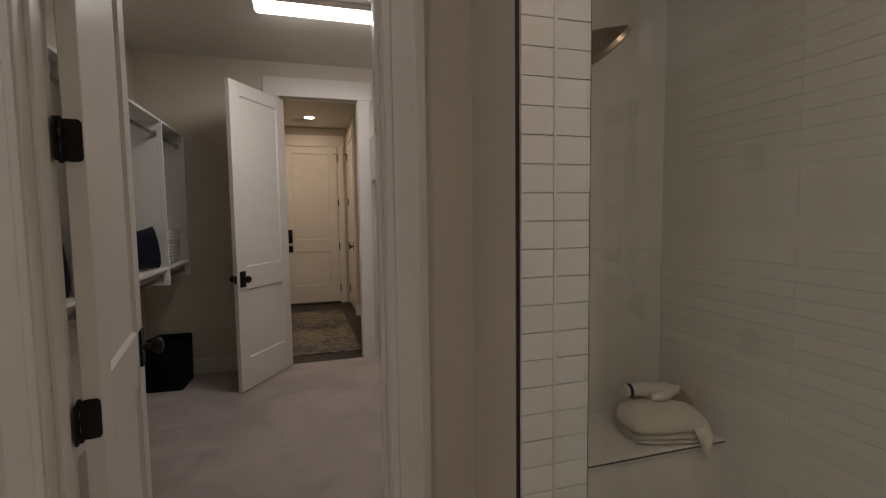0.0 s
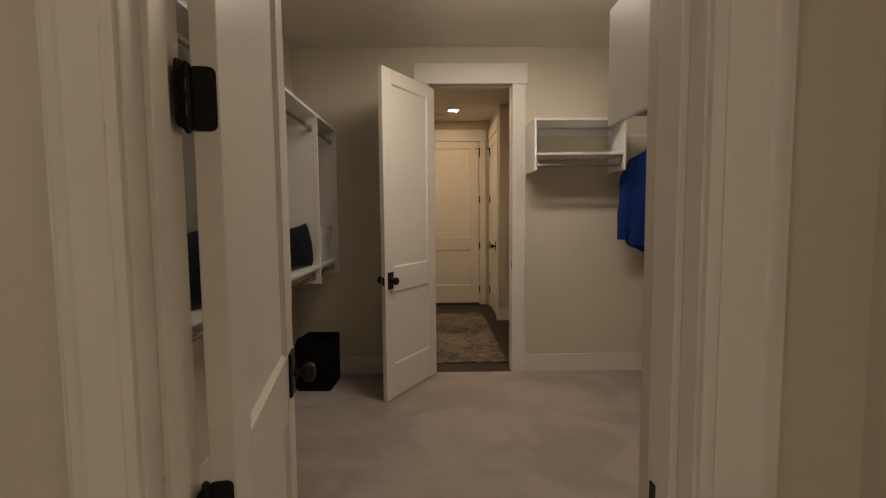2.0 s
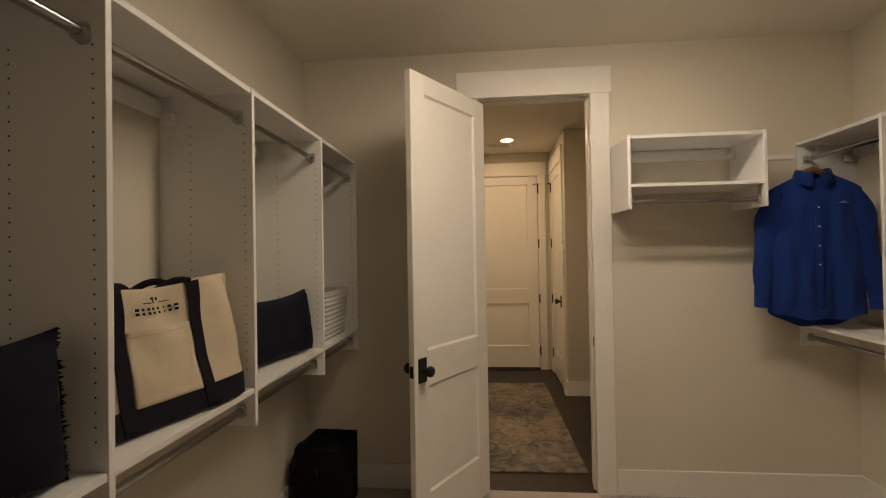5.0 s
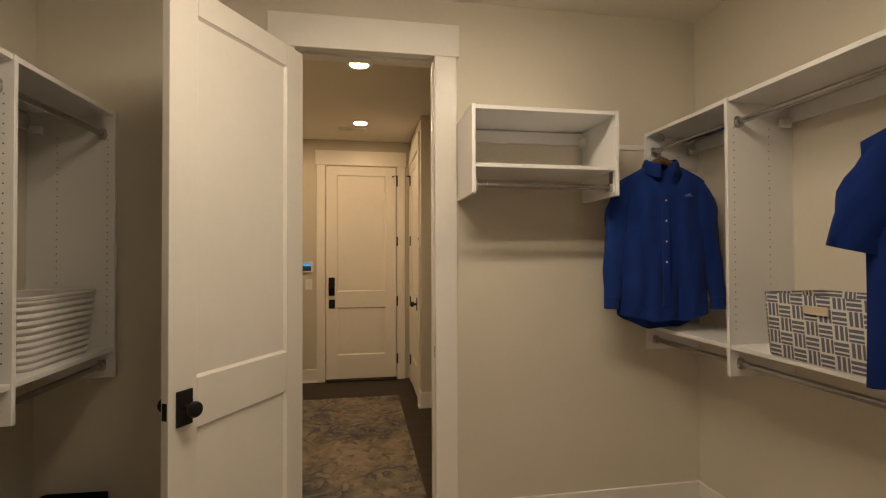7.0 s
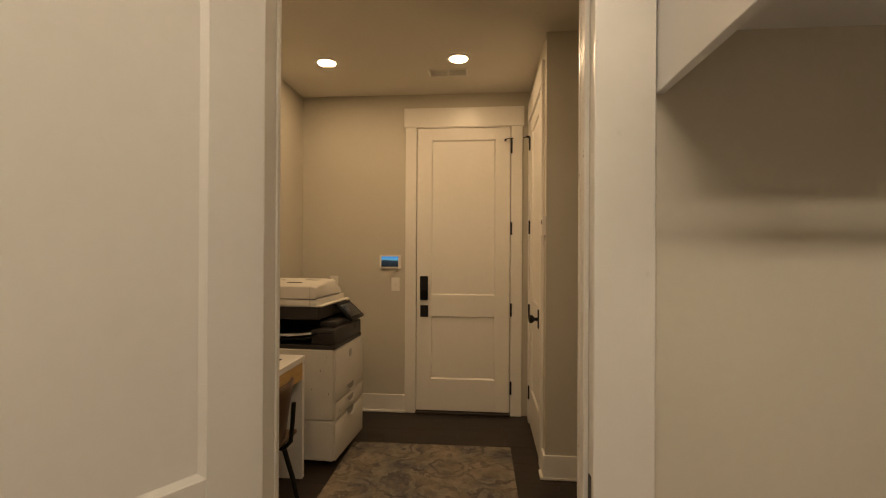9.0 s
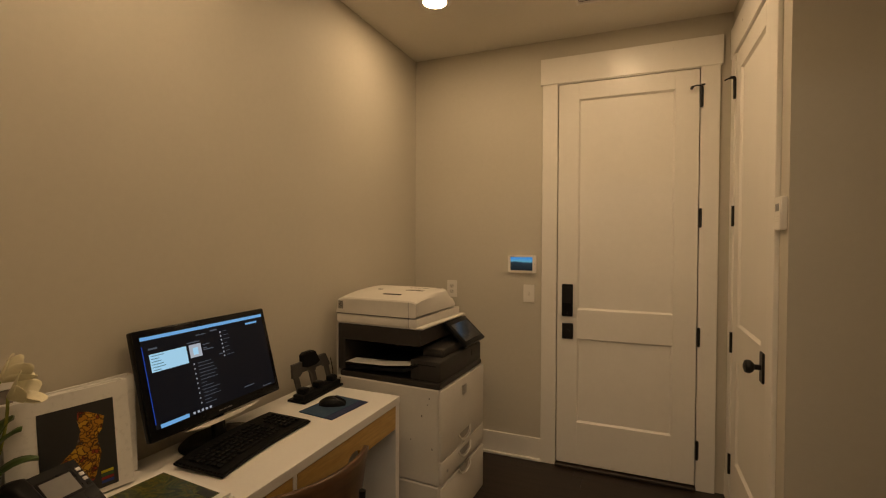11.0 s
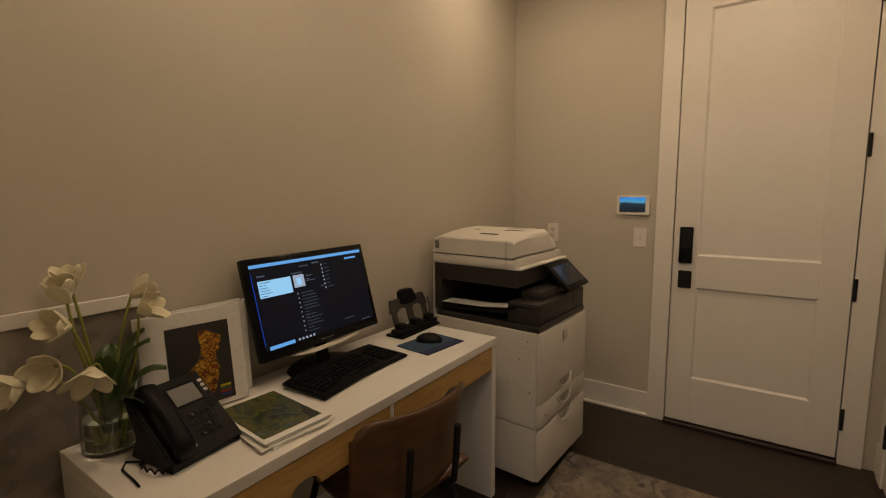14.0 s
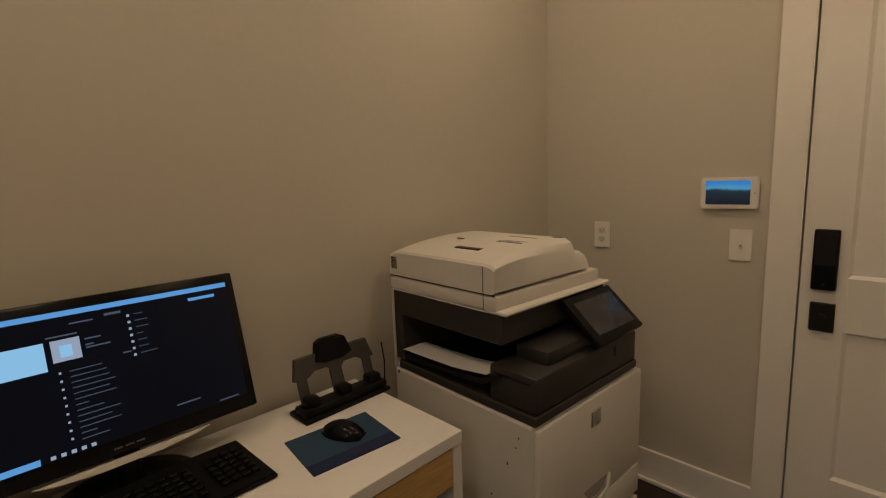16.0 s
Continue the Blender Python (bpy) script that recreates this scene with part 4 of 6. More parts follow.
for s in (-1, 1):
    bm = bmesh.new()
    a, b = Vector(tote_pt(-0.41, 1, s)), Vector(tote_pt(0.41, 1, s))
    pts = []
    for k in range(15):
        t = k / 14
        p = a.lerp(b, t)
        p.z += 0.03 * math.sin(math.pi * t) ** 0.6 * (1 if s > 0 else 0.6) - 0.05 * math.sin(math.pi * t) ** 3
        p.y += 0.05 * math.sin(math.pi * t)
        pts.append(p)
    add_tube(bm, pts, 0.011, 8)
    part("handle", bm, NAVYTRIM, tote, "navy strap handle")
# the printed name on the bag, as plain bars
bm = bmesh.new()
for k, wl in enumerate((0.040, 0.030, 0.040, 0.030, 0.030, 0.014, 0.036, 0.040)):
    wl *= 1.05
    u = -0.265 + 0.068 * k + (0.014 if k == 5 else 0.0)
    for va, vb in ((0.802, 0.822), (0.834, 0.854)):
        c = [Vector(tote_pt(u + du, v, -1)) + Vector((0, -0.0105, 0)) for du, v in ((0, va), (wl, va), (wl, vb), (0, vb))]
        bm.faces.new([bm.verts.new(p) for p in c])
for du, v0, v1, w in ((-0.17, 0.885, 0.892, 0.13), (0.05, 0.885, 0.892, 0.13), (-0.03, 0.885, 0.935, 0.02), (0.01, 0.905, 0.93, 0.03), (-0.055, 0.915, 0.93, 0.03)):
    c = [Vector(tote_pt(du + a, v, -1)) + Vector((0, -0.0105, 0)) for a, v in ((0, v0), (w, v0), (w, v1), (0, v1))]
    bm.faces.new([bm.verts.new(p) for p in c])
part("print", bm, BLACKCL, tote, "dark printed lettering bars")


def basket_rings(w, d, h, rows, taper):
    out = []
    for i in range(rows * 4 + 1):
        z = h * i / (rows * 4)
        k = 1 + taper * (z / h - 1) + 0.036 * abs(math.sin(math.pi * i / 4))
        out.append([(x * k, y * k, z) for x, y in rounded(d, w, 0.07, 6)])
    return out


bas = thing("woven_basket", pose(-0.90, 5.27, SHELF), "white coiled cotton rope basket on a shelf", "basket")
bm = bmesh.new()
rings = basket_rings(0.47, 0.30, 0.255, 10, 0.13)
inner = [[(x * 0.94, y * 0.96, z) for x, y, z in r] for r in rings[::-4]]
add_loft(bm, rings + inner, True)
part("rope_body", bm, ROPE, bas, sharp=25)
bm = bmesh.new()
add_tube(bm, [(x, y, 0.257) for x, y, _ in rings[-1]] + [(rings[-1][0][0], rings[-1][0][1], 0.257)], 0.008, 8)
part("rim", bm, ROPE, bas)


def weave_material():
    m, nt, b = nodes_of("basketweave_print")
    co = nt.nodes.new("ShaderNodeTexCoord").outputs["Object"]
    sep = nt.nodes.new("ShaderNodeSeparateXYZ")
    nt.links.new(co, sep.inputs[0])

    def op(kind, a, bb=None):
        n = nt.nodes.new("ShaderNodeMath")
        n.operation = kind
        for s, v in ((n.inputs[0], a), (n.inputs[1], bb)):
            if v is None:
                continue
            if isinstance(v, (int, float)):
                s.default_value = v
            else:
                nt.links.new(v, s)
        return n.outputs[0]
    cell = 0.05
    u = op("DIVIDE", op("ADD", op("ADD", sep.outputs[0], sep.outputs[1]), 5.0), cell)
    v = op("DIVIDE", op("ADD", sep.outputs[2], 5.0), cell)
    chk = op("MODULO", op("ADD", op("FLOOR", u), op("FLOOR", v)), 2.0)
    su = op("LESS_THAN", op("FRACT", op("MULTIPLY", u, 3.0)), 0.66)
    sv = op("LESS_THAN", op("FRACT", op("MULTIPLY", v, 3.0)), 0.66)
    mixn = op("ADD", op("MULTIPLY", chk, su), op("MULTIPLY", op("SUBTRACT", 1.0, chk), sv))
    edge = op("MULTIPLY", op("GREATER_THAN", op("FRACT", u), 0.06), op("GREATER_THAN", op("FRACT", v), 0.06))
    k = op("MULTIPLY", mixn, edge)
    n1 = noise_tex(nt, 400, 3, 0.6, co)
    dark = ramp(nt, n1.outputs[0], [(0.3, (0.10, 0.11, 0.15)), (0.7, (0.17, 0.18, 0.22))]).outputs[0]
    c = mixed(nt, k, (0.66, 0.64, 0.6), dark)
    nt.links.new(c, b.inputs["Base Color"])
    b.inputs["Roughness"].default_value = 0.9
    bp = nt.nodes.new("ShaderNodeBump")
    bp.inputs["Strength"].default_value, bp.inputs["Distance"].default_value = 0.4, 0.002
    nt.links.new(k, bp.inputs["Height"])
    nt.links.new(bp.outputs[0], b.inputs["Normal"])
    return m


WEAVE = weave_material()
bas = thing("fabric_storage_basket", pose(2.068, 4.60, SHELF_R), "grey and white basketweave fabric storage basket", "basket")
bm = bmesh.new()
outer = [[(x * k, y * k, z) for x, y in rounded(0.30, 0.45, 0.03, 4)] for z, k in ((0, 0.93), (0.004, 0.94), (0.235, 1.0), (0.24, 1.0))]
inner = [[(x * k, y * k, z) for x, y in rounded(0.30, 0.45, 0.03, 4)] for z, k in ((0.24, 0.975), (0.02, 0.91))]
add_loft(bm, outer + inner)
part("body", bm, WEAVE, bas)
box_part("tag", (-0.156, -0.045, 0.175), (-0.149, 0.045, 0.205), CANVAS, bas, 0.002, "plain cream name tag")
box_part("lining", (-0.13, -0.2, 0.16), (0.13, 0.2, 0.2), CANVAS, bas, 0.01)

# black bin on the carpet
bin_ = thing("storage_bin", pose(-0.86, 5.365, 0.0, 0, 0, -3) @ Matrix.Diagonal((0.9, 0.95, 1.2, 1.0)), "black fabric bin with handle on the carpet", "bin")
bm = bmesh.new()
outer = [[(x * k, y * k, z) for x, y in rounded(0.30, 0.34, 0.02, 3)] for z, k in ((0, 0.97), (0.004, 0.985), (0.32, 1.0), (0.326, 1.0))]
inner = [[(x * k, y * k, z) for x, y in rounded(0.30, 0.34, 0.02, 3)] for z, k in ((0.326, 0.965), (0.29, 0.96))]
add_loft(bm, outer + inner)
part("body", bm, BLACKCL, bin_)
bm = bmesh.new()
add_tube(bm, [(0.04 * math.sin(t * 2.2), -0.173 - 0.012 * math.sin(t * 3.14), 0.24 - 0.10 * math.sin(t * 3.14)) for t in [k / 10 for k in range(11)]], 0.008, 8)
add_tube(bm, [(-0.14, -0.17, 0.02), (-0.165, -0.185, 0.12), (-0.16, -0.18, 0.25), (-0.12, -0.15, 0.34), (-0.06, -0.05, 0.345), (0.03, 0.02, 0.33)], 0.014, 8)
part("strap", bm, BLACKCL, bin_, "black carrying strap")

# ---- bathroom things ----
bench = thing("shower_bench", pose(SX1 + 0.007, 2.54, 0.0), "pale quartz shower bench across the shower end", "bench")
box_part("seat", (0.0, -0.015, 0.44), (1.004, 0.348, 0.465), STONE, bench, 0.003)
box_part("front", (0.0, 0.0, 0.0), (1.004, 0.348, 0.437), STONE, bench, 0.0)
box_part("joint", (0.0, -0.0165, 0.452), (1.004, -0.0148, 0.458), DARKPL, bench, 0.0, "dark joint line")


def cloth_pad(bm, w, d, z0, t, seed, dome=0.0, lean=0.0):
    """One soft layer of folded terry: rounded rim, uneven top, an optional dome."""
    rings = []
    for i in range(25):
        u = math.sin((i / 24 - 0.5) * math.pi)
        ring = []
        for a in range(28):
            an = 2 * math.pi * a / 28
            cy, sz = math.cos(an), math.sin(an)
            side = (1 - abs(u) ** 8) ** 0.5 * (0.98 - 0.06 * abs(u)) + 0.02
            yy = d / 2 * side * math.copysign(abs(cy) ** 0.6, cy)
            zz = t / 2 * (0.25 + 0.75 * side) * math.copysign(abs(sz) ** 0.7, sz)
            k = max(0.0, 1 - u * u) * max(0.0, 1 - (2 * yy / d) ** 2)
            n = noise.noise(Vector((u * 2.2 + seed, yy * 9, seed * 1.7)))
            ring.append((u * w / 2 + 0.01 * n, yy + 0.008 * noise.noise(Vector((u * 3, seed, sz))), z0 + t / 2 + zz + (dome * k ** 0.7 + 0.010 * n) * (sz > -0.2) + lean * u))
        rings.append(ring)
    add_loft(bm, rings)


tow = thing("folded_towel", pose(1.605, 2.645, 0.466, 0, 0, -14) @ Matrix.Scale(0.86, 4), "cream terry towel folded in a soft draped pile", "towel")
for seed, (w, d, z0, t, dome) in enumerate(((0.335, 0.25, 0.002, 0.024, 0.0), (0.345, 0.255, 0.022, 0.026, 0.0), (0.365, 0.265, 0.044, 0.062, 0.052))):
    bm = bmesh.new()
    cloth_pad(bm, w, d, z0, t, 1.0 + 2.3 * seed, dome)
    part("fold", bm, TERRY, tow, sharp=80)
bm = bmesh.new()
rings = []
for i in range(15):
    q = i / 14
    x0, x1 = 0.075 + 0.045 * q, 0.182 - 0.012 * q - 0.03 * q ** 3
    y = -0.07 - 0.085 * math.sin(min(1.0, q * 1.4) * 1.57) - 0.004 * q
    z = 0.10 - 0.125 * q ** 1.5
    ring = []
    for a in range(18):
        an = 2 * math.pi * a / 18
        u = math.cos(an)
        ring.append((x0 + (x1 - x0) * (u + 1) / 2, y + 0.013 * math.sin(an) + 0.006 * math.sin(u * 7 + q * 3), z + 0.012 * math.sin(an) * (1 - q) - 0.014 * q * u))
    rings.append(ring)
add_loft(bm, rings)
part("draped_corner", bm, TERRY, tow, sharp=80)
brush = thing("bath_sponge", pose(1.70, 2.74, 0.47, 0, 0, -14) @ Matrix.Scale(0.85, 4), "tan round bath sponge behind the folded towel", "sponge")
SPONGE = surf("tan_sponge", (0.36, 0.24, 0.12), 0.9, 0.15, 14, 120, 0.5, 160)
bm = bmesh.new()
add_lathe(bm, [(0.02, 0.0), (0.115, 0.008), (0.138, 0.05), (0.13, 0.105), (0.10, 0.15), (0.05, 0.178), (0.006, 0.184)], 34)
bmesh.ops.scale(bm, vec=(1.15, 0.62, 1.0), verts=bm.verts)
for v in bm.verts:
    v.co += Vector((1, 1, 1)) * 0.006 * noise.noise(v.co * 22)
part("body", bm, SPONGE, brush, sharp=80)
roll = thing("rolled_washcloth", pose(1.60, 2.70, 0.630, 0, 0, -8), "rolled white washcloth with dark band on the towel", "towel")
bm = bmesh.new()
add_tube(bm, [(-0.105 + 0.03 * k, 0.006 * math.sin(k * 1.3), 0.0 + 0.003 * k - 0.0006 * k * k) for k in range(9)], 0.03, 18, [0.024, 0.026, 0.028, 0.030, 0.031, 0.030, 0.027, 0.022, 0.012])
for v in bm.verts:
    v.co += Vector((0.3, 1, 1)) * 0.004 * noise.noise(v.co * 26)
part("roll", bm, TERRY, roll, sharp=80)
bm = bmesh.new()
add_cyl(bm, (-0.094, 0.002, 0.0005), (-0.080, 0.003, 0.0015), 0.0285, seg=24)
part("band", bm, BLACKCL, roll, "dark paper band")
bm = bmesh.new()
add_tube(bm, [(-0.02, -0.045, -0.012), (0.02, -0.05, -0.010), (0.06, -0.044, -0.002), (0.10, -0.03, 0.006), (0.13, -0.012, 0.006)], 0.022, 14, [0.016, 0.023, 0.022, 0.017, 0.008])
part("loose_end", bm, TERRY, roll, sharp=80)

sh = thing("overhead_shower", pose(0.812, 2.27, 1.83), "round bronze shower head on an arm", "shower head")
BRONZE = surf("brushed_bronze", (0.33, 0.25, 0.17), 0.35, 0.1, 8, 90, metal=1.0)
bm = bmesh.new()
add_tube(bm, [(0, 0, 0.06), (0.08, 0, 0.08), (0.18, 0, 0.055), (0.215, 0, 0.02)], 0.01, 12)
add_cyl(bm, (-0.002, 0, 0.06), (0.008, 0, 0.06), 0.03, seg=22)
part("arm", bm, BRONZE, sh)
bm = bmesh.new()
add_lathe(bm, [(0.012, 0.035), (0.035, 0.024), (0.088, -0.012), (0.092, -0.024), (0.083, -0.029)], 30)
bmesh.ops.transform(bm, matrix=Matrix.Translation((0.222, 0, 0.0)) @ pose(0, 0, 0, 0, -42, 0), verts=bm.verts)
part("rose", bm, BRONZE, sh)

gl = thing("shower_glass", pose(0.728, 1.963, 0.0), "clear glass shower screen in a thin metal channel", "glass screen")
gp = box_part("pane", (-0.005, -2.6, 0.02), (0.005, 0.0, 2.2), PANE, gl, 0.0)
gp.visible_shadow = False
box_part("wall_seal", (-0.007, -0.004, 0.02), (0.007, 0.0, 2.2), COPIERW, gl, 0.0, "pale vertical seal")
box_part("channel", (-0.008, -2.6, 0.0), (0.008, 0.0, 0.02), CHROME, gl, 0.0)
edge = thing("tile_edge_trim", pose(SX0, 1.962, 0.0), "dark metal edge strip beside the tiles", "edge trim")
box_part("strip", (-0.0015, 0.002, 0.0), (0.0025, 0.0125, H), DARKPL, edge, 0.0)
edge = thing("tile_edge_trim", pose(SX1, 1.962, 0.0), "thin dark edge strip at the shower corner", "edge trim")
box_part("strip", (0.0, 0.001, 0.0), (0.0025, 0.0095, H), DARKPL, edge, 0.0)

# ---- hall: rug, desk, copier ----
rug = thing("area_rug", pose(0.175, 6.915, 0.0, 0, 0, 0.7), "faded grey and beige patterned area rug on dark boards", "rug")
bm = bmesh.new()
outl = rounded(1.13, 2.14, 0.012, 3)
add_prism(bm, outl, 2, 0.0005, 0.009, 0.003)
part("woven_body", bm, RUG, rug)

desk = thing("desk", pose(-1.045, 6.04, 0.0), "white desk with two honey-coloured drawers", "desk")
DW, DL, DH = 0.482, 1.415, 0.75
box_part("desktop", (0, 0, DH - 0.034), (DW, DL, DH), LACQUER, desk, 0.0015)
box_part("side_panel", (0, 0, 0), (DW - 0.004, 0.034, DH - 0.034), LACQUER, desk, 0.0012)
box_part("side_panel", (0, DL - 0.034, 0), (DW - 0.004, DL, DH - 0.034), LACQUER, desk, 0.0012)
box_part("back_panel", (0.0, 0.034, 0.42), (0.014, DL - 0.034, DH - 0.034), LACQUER, desk, 0.001)
box_part("divider", (0.02, 0.706, 0.60), (DW - 0.003, 0.724, DH - 0.034), LACQUER, desk, 0.001)
for y0, y1 in ((0.038, 0.703), (0.727, DL - 0.037)):
    bm = bmesh.new()
    mid = (y0 + y1) / 2
    out = [(y0, DH - 0.037), (y0, 0.612)]
    out += [(mid - 0.062 + 0.0, 0.612)] + [(mid - 0.05 * math.cos(a), 0.612 + 0.036 * math.sin(a)) for a in [math.pi * k / 8 for k in range(9)]] + [(mid + 0.062, 0.612)]
    out += [(y1, 0.612), (y1, DH - 0.037)]
    add_prism(bm, out, 0, DW - 0.02, DW - 0.003)
    dr = part("drawer_front", bm, BIRCH, desk, "honey wood-veneer drawer front")
    box_part("drawer_box", (0.03, y0 + 0.01, 0.66), (DW - 0.02, y1 - 0.01, DH - 0.05), LACQUER, dr, 0.0)

DT = DH  # desktop height
# chair
chair = thing("desk_chair", pose(-0.645, 6.79, 0.0, 0, 0, -9), "brown bentwood desk chair with black metal frame", "chair")
bm = bmesh.new()
rings = []
for i in range(11):
    v = i / 10
    z = 0.47 + 0.285 * v
    lean = 0.04 * v
    row = []
    for k in range(17):
        u = k / 16 * 2 - 1
        wid = 0.235 * (1 - 0.06 * (1 - v)) * (1 - 0.12 * max(0, v - 0.8) / 0.2 * (abs(u) > 0.9))
        a = u * 1.05
        x = 0.20 + lean - 0.34 * (1 - math.cos(a * 0.95)) * 0.55
        row.append((x, wid * math.sin(a) / math.sin(1.05), z - 0.035 * max(0, abs(u) - 0.75) / 0.25 * (v > 0.85) - 0.01 * (1 - u * u) * (v < 0.1)))
    rings.append(row)
add_loft(bm, rings, False, False)
bk = part("backrest", bm, WALNUT, chair, "curved brown plywood backrest", 80)
thick(bk, 0.014)
bm = bmesh.new()
rings = []
for i in range(13):
    u = i / 12
    x = -0.23 + 0.43 * u
    rings.append([(x, 0.215 * s * (1 - 0.10 * (1 - u)), 0.455 + 0.022 * abs(s) ** 2 - 0.012 * math.sin(u * 3.1) - 0.02 * max(0, 0.2 - u) / 0.2) for s in [k / 8 - 1 for k in range(17)]])
add_loft(bm, rings, False, False)
thick(part("seat", bm, WALNUT, chair, "brown plywood seat", 80), 0.016)
for s in (-1, 1):
    bm = bmesh.new()
    add_tube(bm, [(0.10, s * 0.10, 0.43), (0.20, s * 0.10, 0.43), (0.238, s * 0.10, 0.47), (0.247, s * 0.10, 0.56), (0.254, s * 0.10, 0.66)], 0.011, 10)
    part("back_support", bm, BLACK, chair, "black metal back support")
for sx in (-1, 1):
    for s in (-1, 1):
        bm = bmesh.new()
        add_tube(bm, [(sx * 0.16, s * 0.15, 0.435), (sx * 0.20, s * 0.185, 0.24), (sx * 0.235, s * 0.215, 0.009)], 0.012, 10)
        part("leg", bm, BLACK, chair, "black metal leg")
bm = bmesh.new()
for s in (-1, 1):
    add_tube(bm, [(-0.17, s * 0.15, 0.432), (0.17, s * 0.15, 0.432)], 0.011, 8)
add_tube(bm, [(0.12, -0.15, 0.430), (0.12, 0.15, 0.430)], 0.011, 8)
part("under_frame", bm, BLACK, chair)

# copier
cop = thing("office_copier", pose(-0.41, 7.565, 0.0, 0, 0, -3.0), "large off-white and dark grey office copier on casters", "copier")
CX, CY = -0.60, 0.565
for z0, z1, name in ((0.045, 0.30, "lower_cabinet"), (0.305, 0.757, "drawer_body")):
    bm = bmesh.new()
    add_box(bm, (CX, 0.0, z0), (-0.012, CY, z1), 0.006)
    part(name, bm, COPIERW, cop)
for z0, z1 in ((0.05, 0.292), (0.312, 0.415), (0.420, 0.752)):
    bm = bmesh.new()
    add_box(bm, (-0.012, 0.004, z0), (0.004, CY - 0.004, z1), 0.006, 2)
    f = part("front_panel", bm, COPIERW, cop)
for z in (0.36, 0.445, 0.27):
    bm = bmesh.new()
    add_tube(bm, [(0.004, 0.20, z + 0.03), (0.014, 0.23, z - 0.002), (0.016, 0.28, z - 0.012), (0.014, 0.33, z - 0.002), (0.004, 0.36, z + 0.03)], 0.005, 8)
    hd = part("drawer_handle", bm, COPIERW, cop, "moulded drawer handle")
    # flat grey plate: the shade inside the grip, put into its colour
    bm = bmesh.new()
    add_prism(bm, [(0.215, z + 0.032), (0.24, z + 0.002), (0.28, z - 0.006), (0.32, z + 0.002), (0.345, z + 0.032)], 0, 0.0042, 0.0052)
    part("recess", bm, GRIPSHADE, hd, "grey plate painting the shade of a grip recess")
badge = box_part("badge", (0.004, 0.25, 0.665), (0.008, 0.30, 0.715), ZINC, cop, 0.002, "plain silver badge")
bm = bmesh.new()
add_cyl(bm, (0.004, 0.07, 0.355), (0.007, 0.07, 0.355), 0.007, seg=14)
part("key_lock", bm, ZINC, cop)
for x, y in ((CX + 0.06, 0.06), (-0.07, 0.06), (CX + 0.06, CY - 0.06), (-0.07, CY - 0.06)):
    bm = bmesh.new()
    add_cyl(bm, (x, y - 0.012, 0.0325), (x, y + 0.012, 0.0325), 0.0225, seg=18)
    add_box(bm, (x - 0.02, y - 0.016, 0.036), (x + 0.02, y + 0.016, 0.05), 0.003)
    part("caster", bm, BLACKPL, cop, "black caster")
# dark middle with the paper outlet
boxes_part("outlet_frame", [((CX + 0.02, 0.004, 0.757), (-0.006, CY - 0.02, 0.785)), ((CX + 0.02, CY - 0.06, 0.79), (-0.14, CY - 0.02, 1.0)), ((CX + 0.007, 0.004, 0.79), (CX + 0.05, CY - 0.06, 1.0)), ((CX + 0.007, 0.004, 0.948), (-0.115, CY - 0.04, 1.03))], DARKPL, cop, 0.004)
boxes_part("side_shell", [((CX, 0.0, 0.757), (CX + 0.006, CY - 0.05, 1.034)), ((CX + 0.02, CY - 0.02, 0.757), (-0.14, CY, 1.0)), ((CX + 0.006, 0.0, 1.031), (-0.13, 0.012, 1.035))], COPIERW, cop, 0.002)
bm = bmesh.new()
add_box(bm, (-0.17, 0.012, 0.785), (-0.008, CY - 0.022, 0.885), 0.010, 2)
add_box(bm, (-0.15, 0.10, 0.88), (-0.035, CY - 0.03, 0.925), 0.012, 2)
part("control_shell", bm, DARKPL, cop)
boxes_part("card_slot", [((-0.0085, 0.40, 0.835), (-0.0065, 0.408, 0.868)), ((-0.15, 0.0105, 0.862), (-0.03, 0.0125, 0.867))], BLACKPL, cop, 0.0)
bm = bmesh.new()
add_prism(bm, [(CX + 0.06, 0.815), (-0.20, 0.834), (-0.13, 0.865), (-0.12, 0.858), (-0.19, 0.820), (CX + 0.06, 0.800)], 1, 0.002, 0.40)
part("output_tray", bm, BLACKPL, cop)
bm = bmesh.new()
add_loft(bm, [[(CX + 0.06, y, 0.834), (-0.30, y, 0.841), (-0.165, y, 0.857), (-0.165, y, 0.8582), (-0.30, y, 0.8425), (CX + 0.06, y, 0.8352)] for y in (-0.004, 0.09)])
part("paper_sheet", bm, PAPER, cop, "printed white paper sheet")
# scanner and document feeder
bm = bmesh.new()
add_box(bm, (CX, -0.002, 1.036), (-0.125, 0.51, 1.080), 0.008, 2)
part("scanner_body", bm, COPIERW, cop)
box_part("front_lip", (-0.165, 0.0, 1.0305), (-0.095, 0.525, 1.042), COPIERW, cop, 0.004)
bm = bmesh.new()
rings = []
for y, top in ((-0.002, 1.158), (0.004, 1.165), (0.05, 1.1740), (0.12, 1.1850), (0.22, 1.1930), (0.31, 1.1950), (0.37, 1.1940), (0.378, 1.1600), (0.45, 1.1420)):
    k = min(1.0, max(0.0, (y - 0.05) / 0.3))
    drop = 0.012 + 0.026 * k
    rings.append([(CX, y, 1.0840), (-0.140, y, 1.0840), (-0.128, y, 1.0920), (-0.130, y, top - drop), (-0.142, y, top - drop * 0.35), (-0.165, y, top), (CX + 0.04, y, top), (CX + 0.008, y, top - 0.012)])
add_loft(bm, rings)
lid = part("feeder_lid", bm, COPIERW, cop, "", 30)
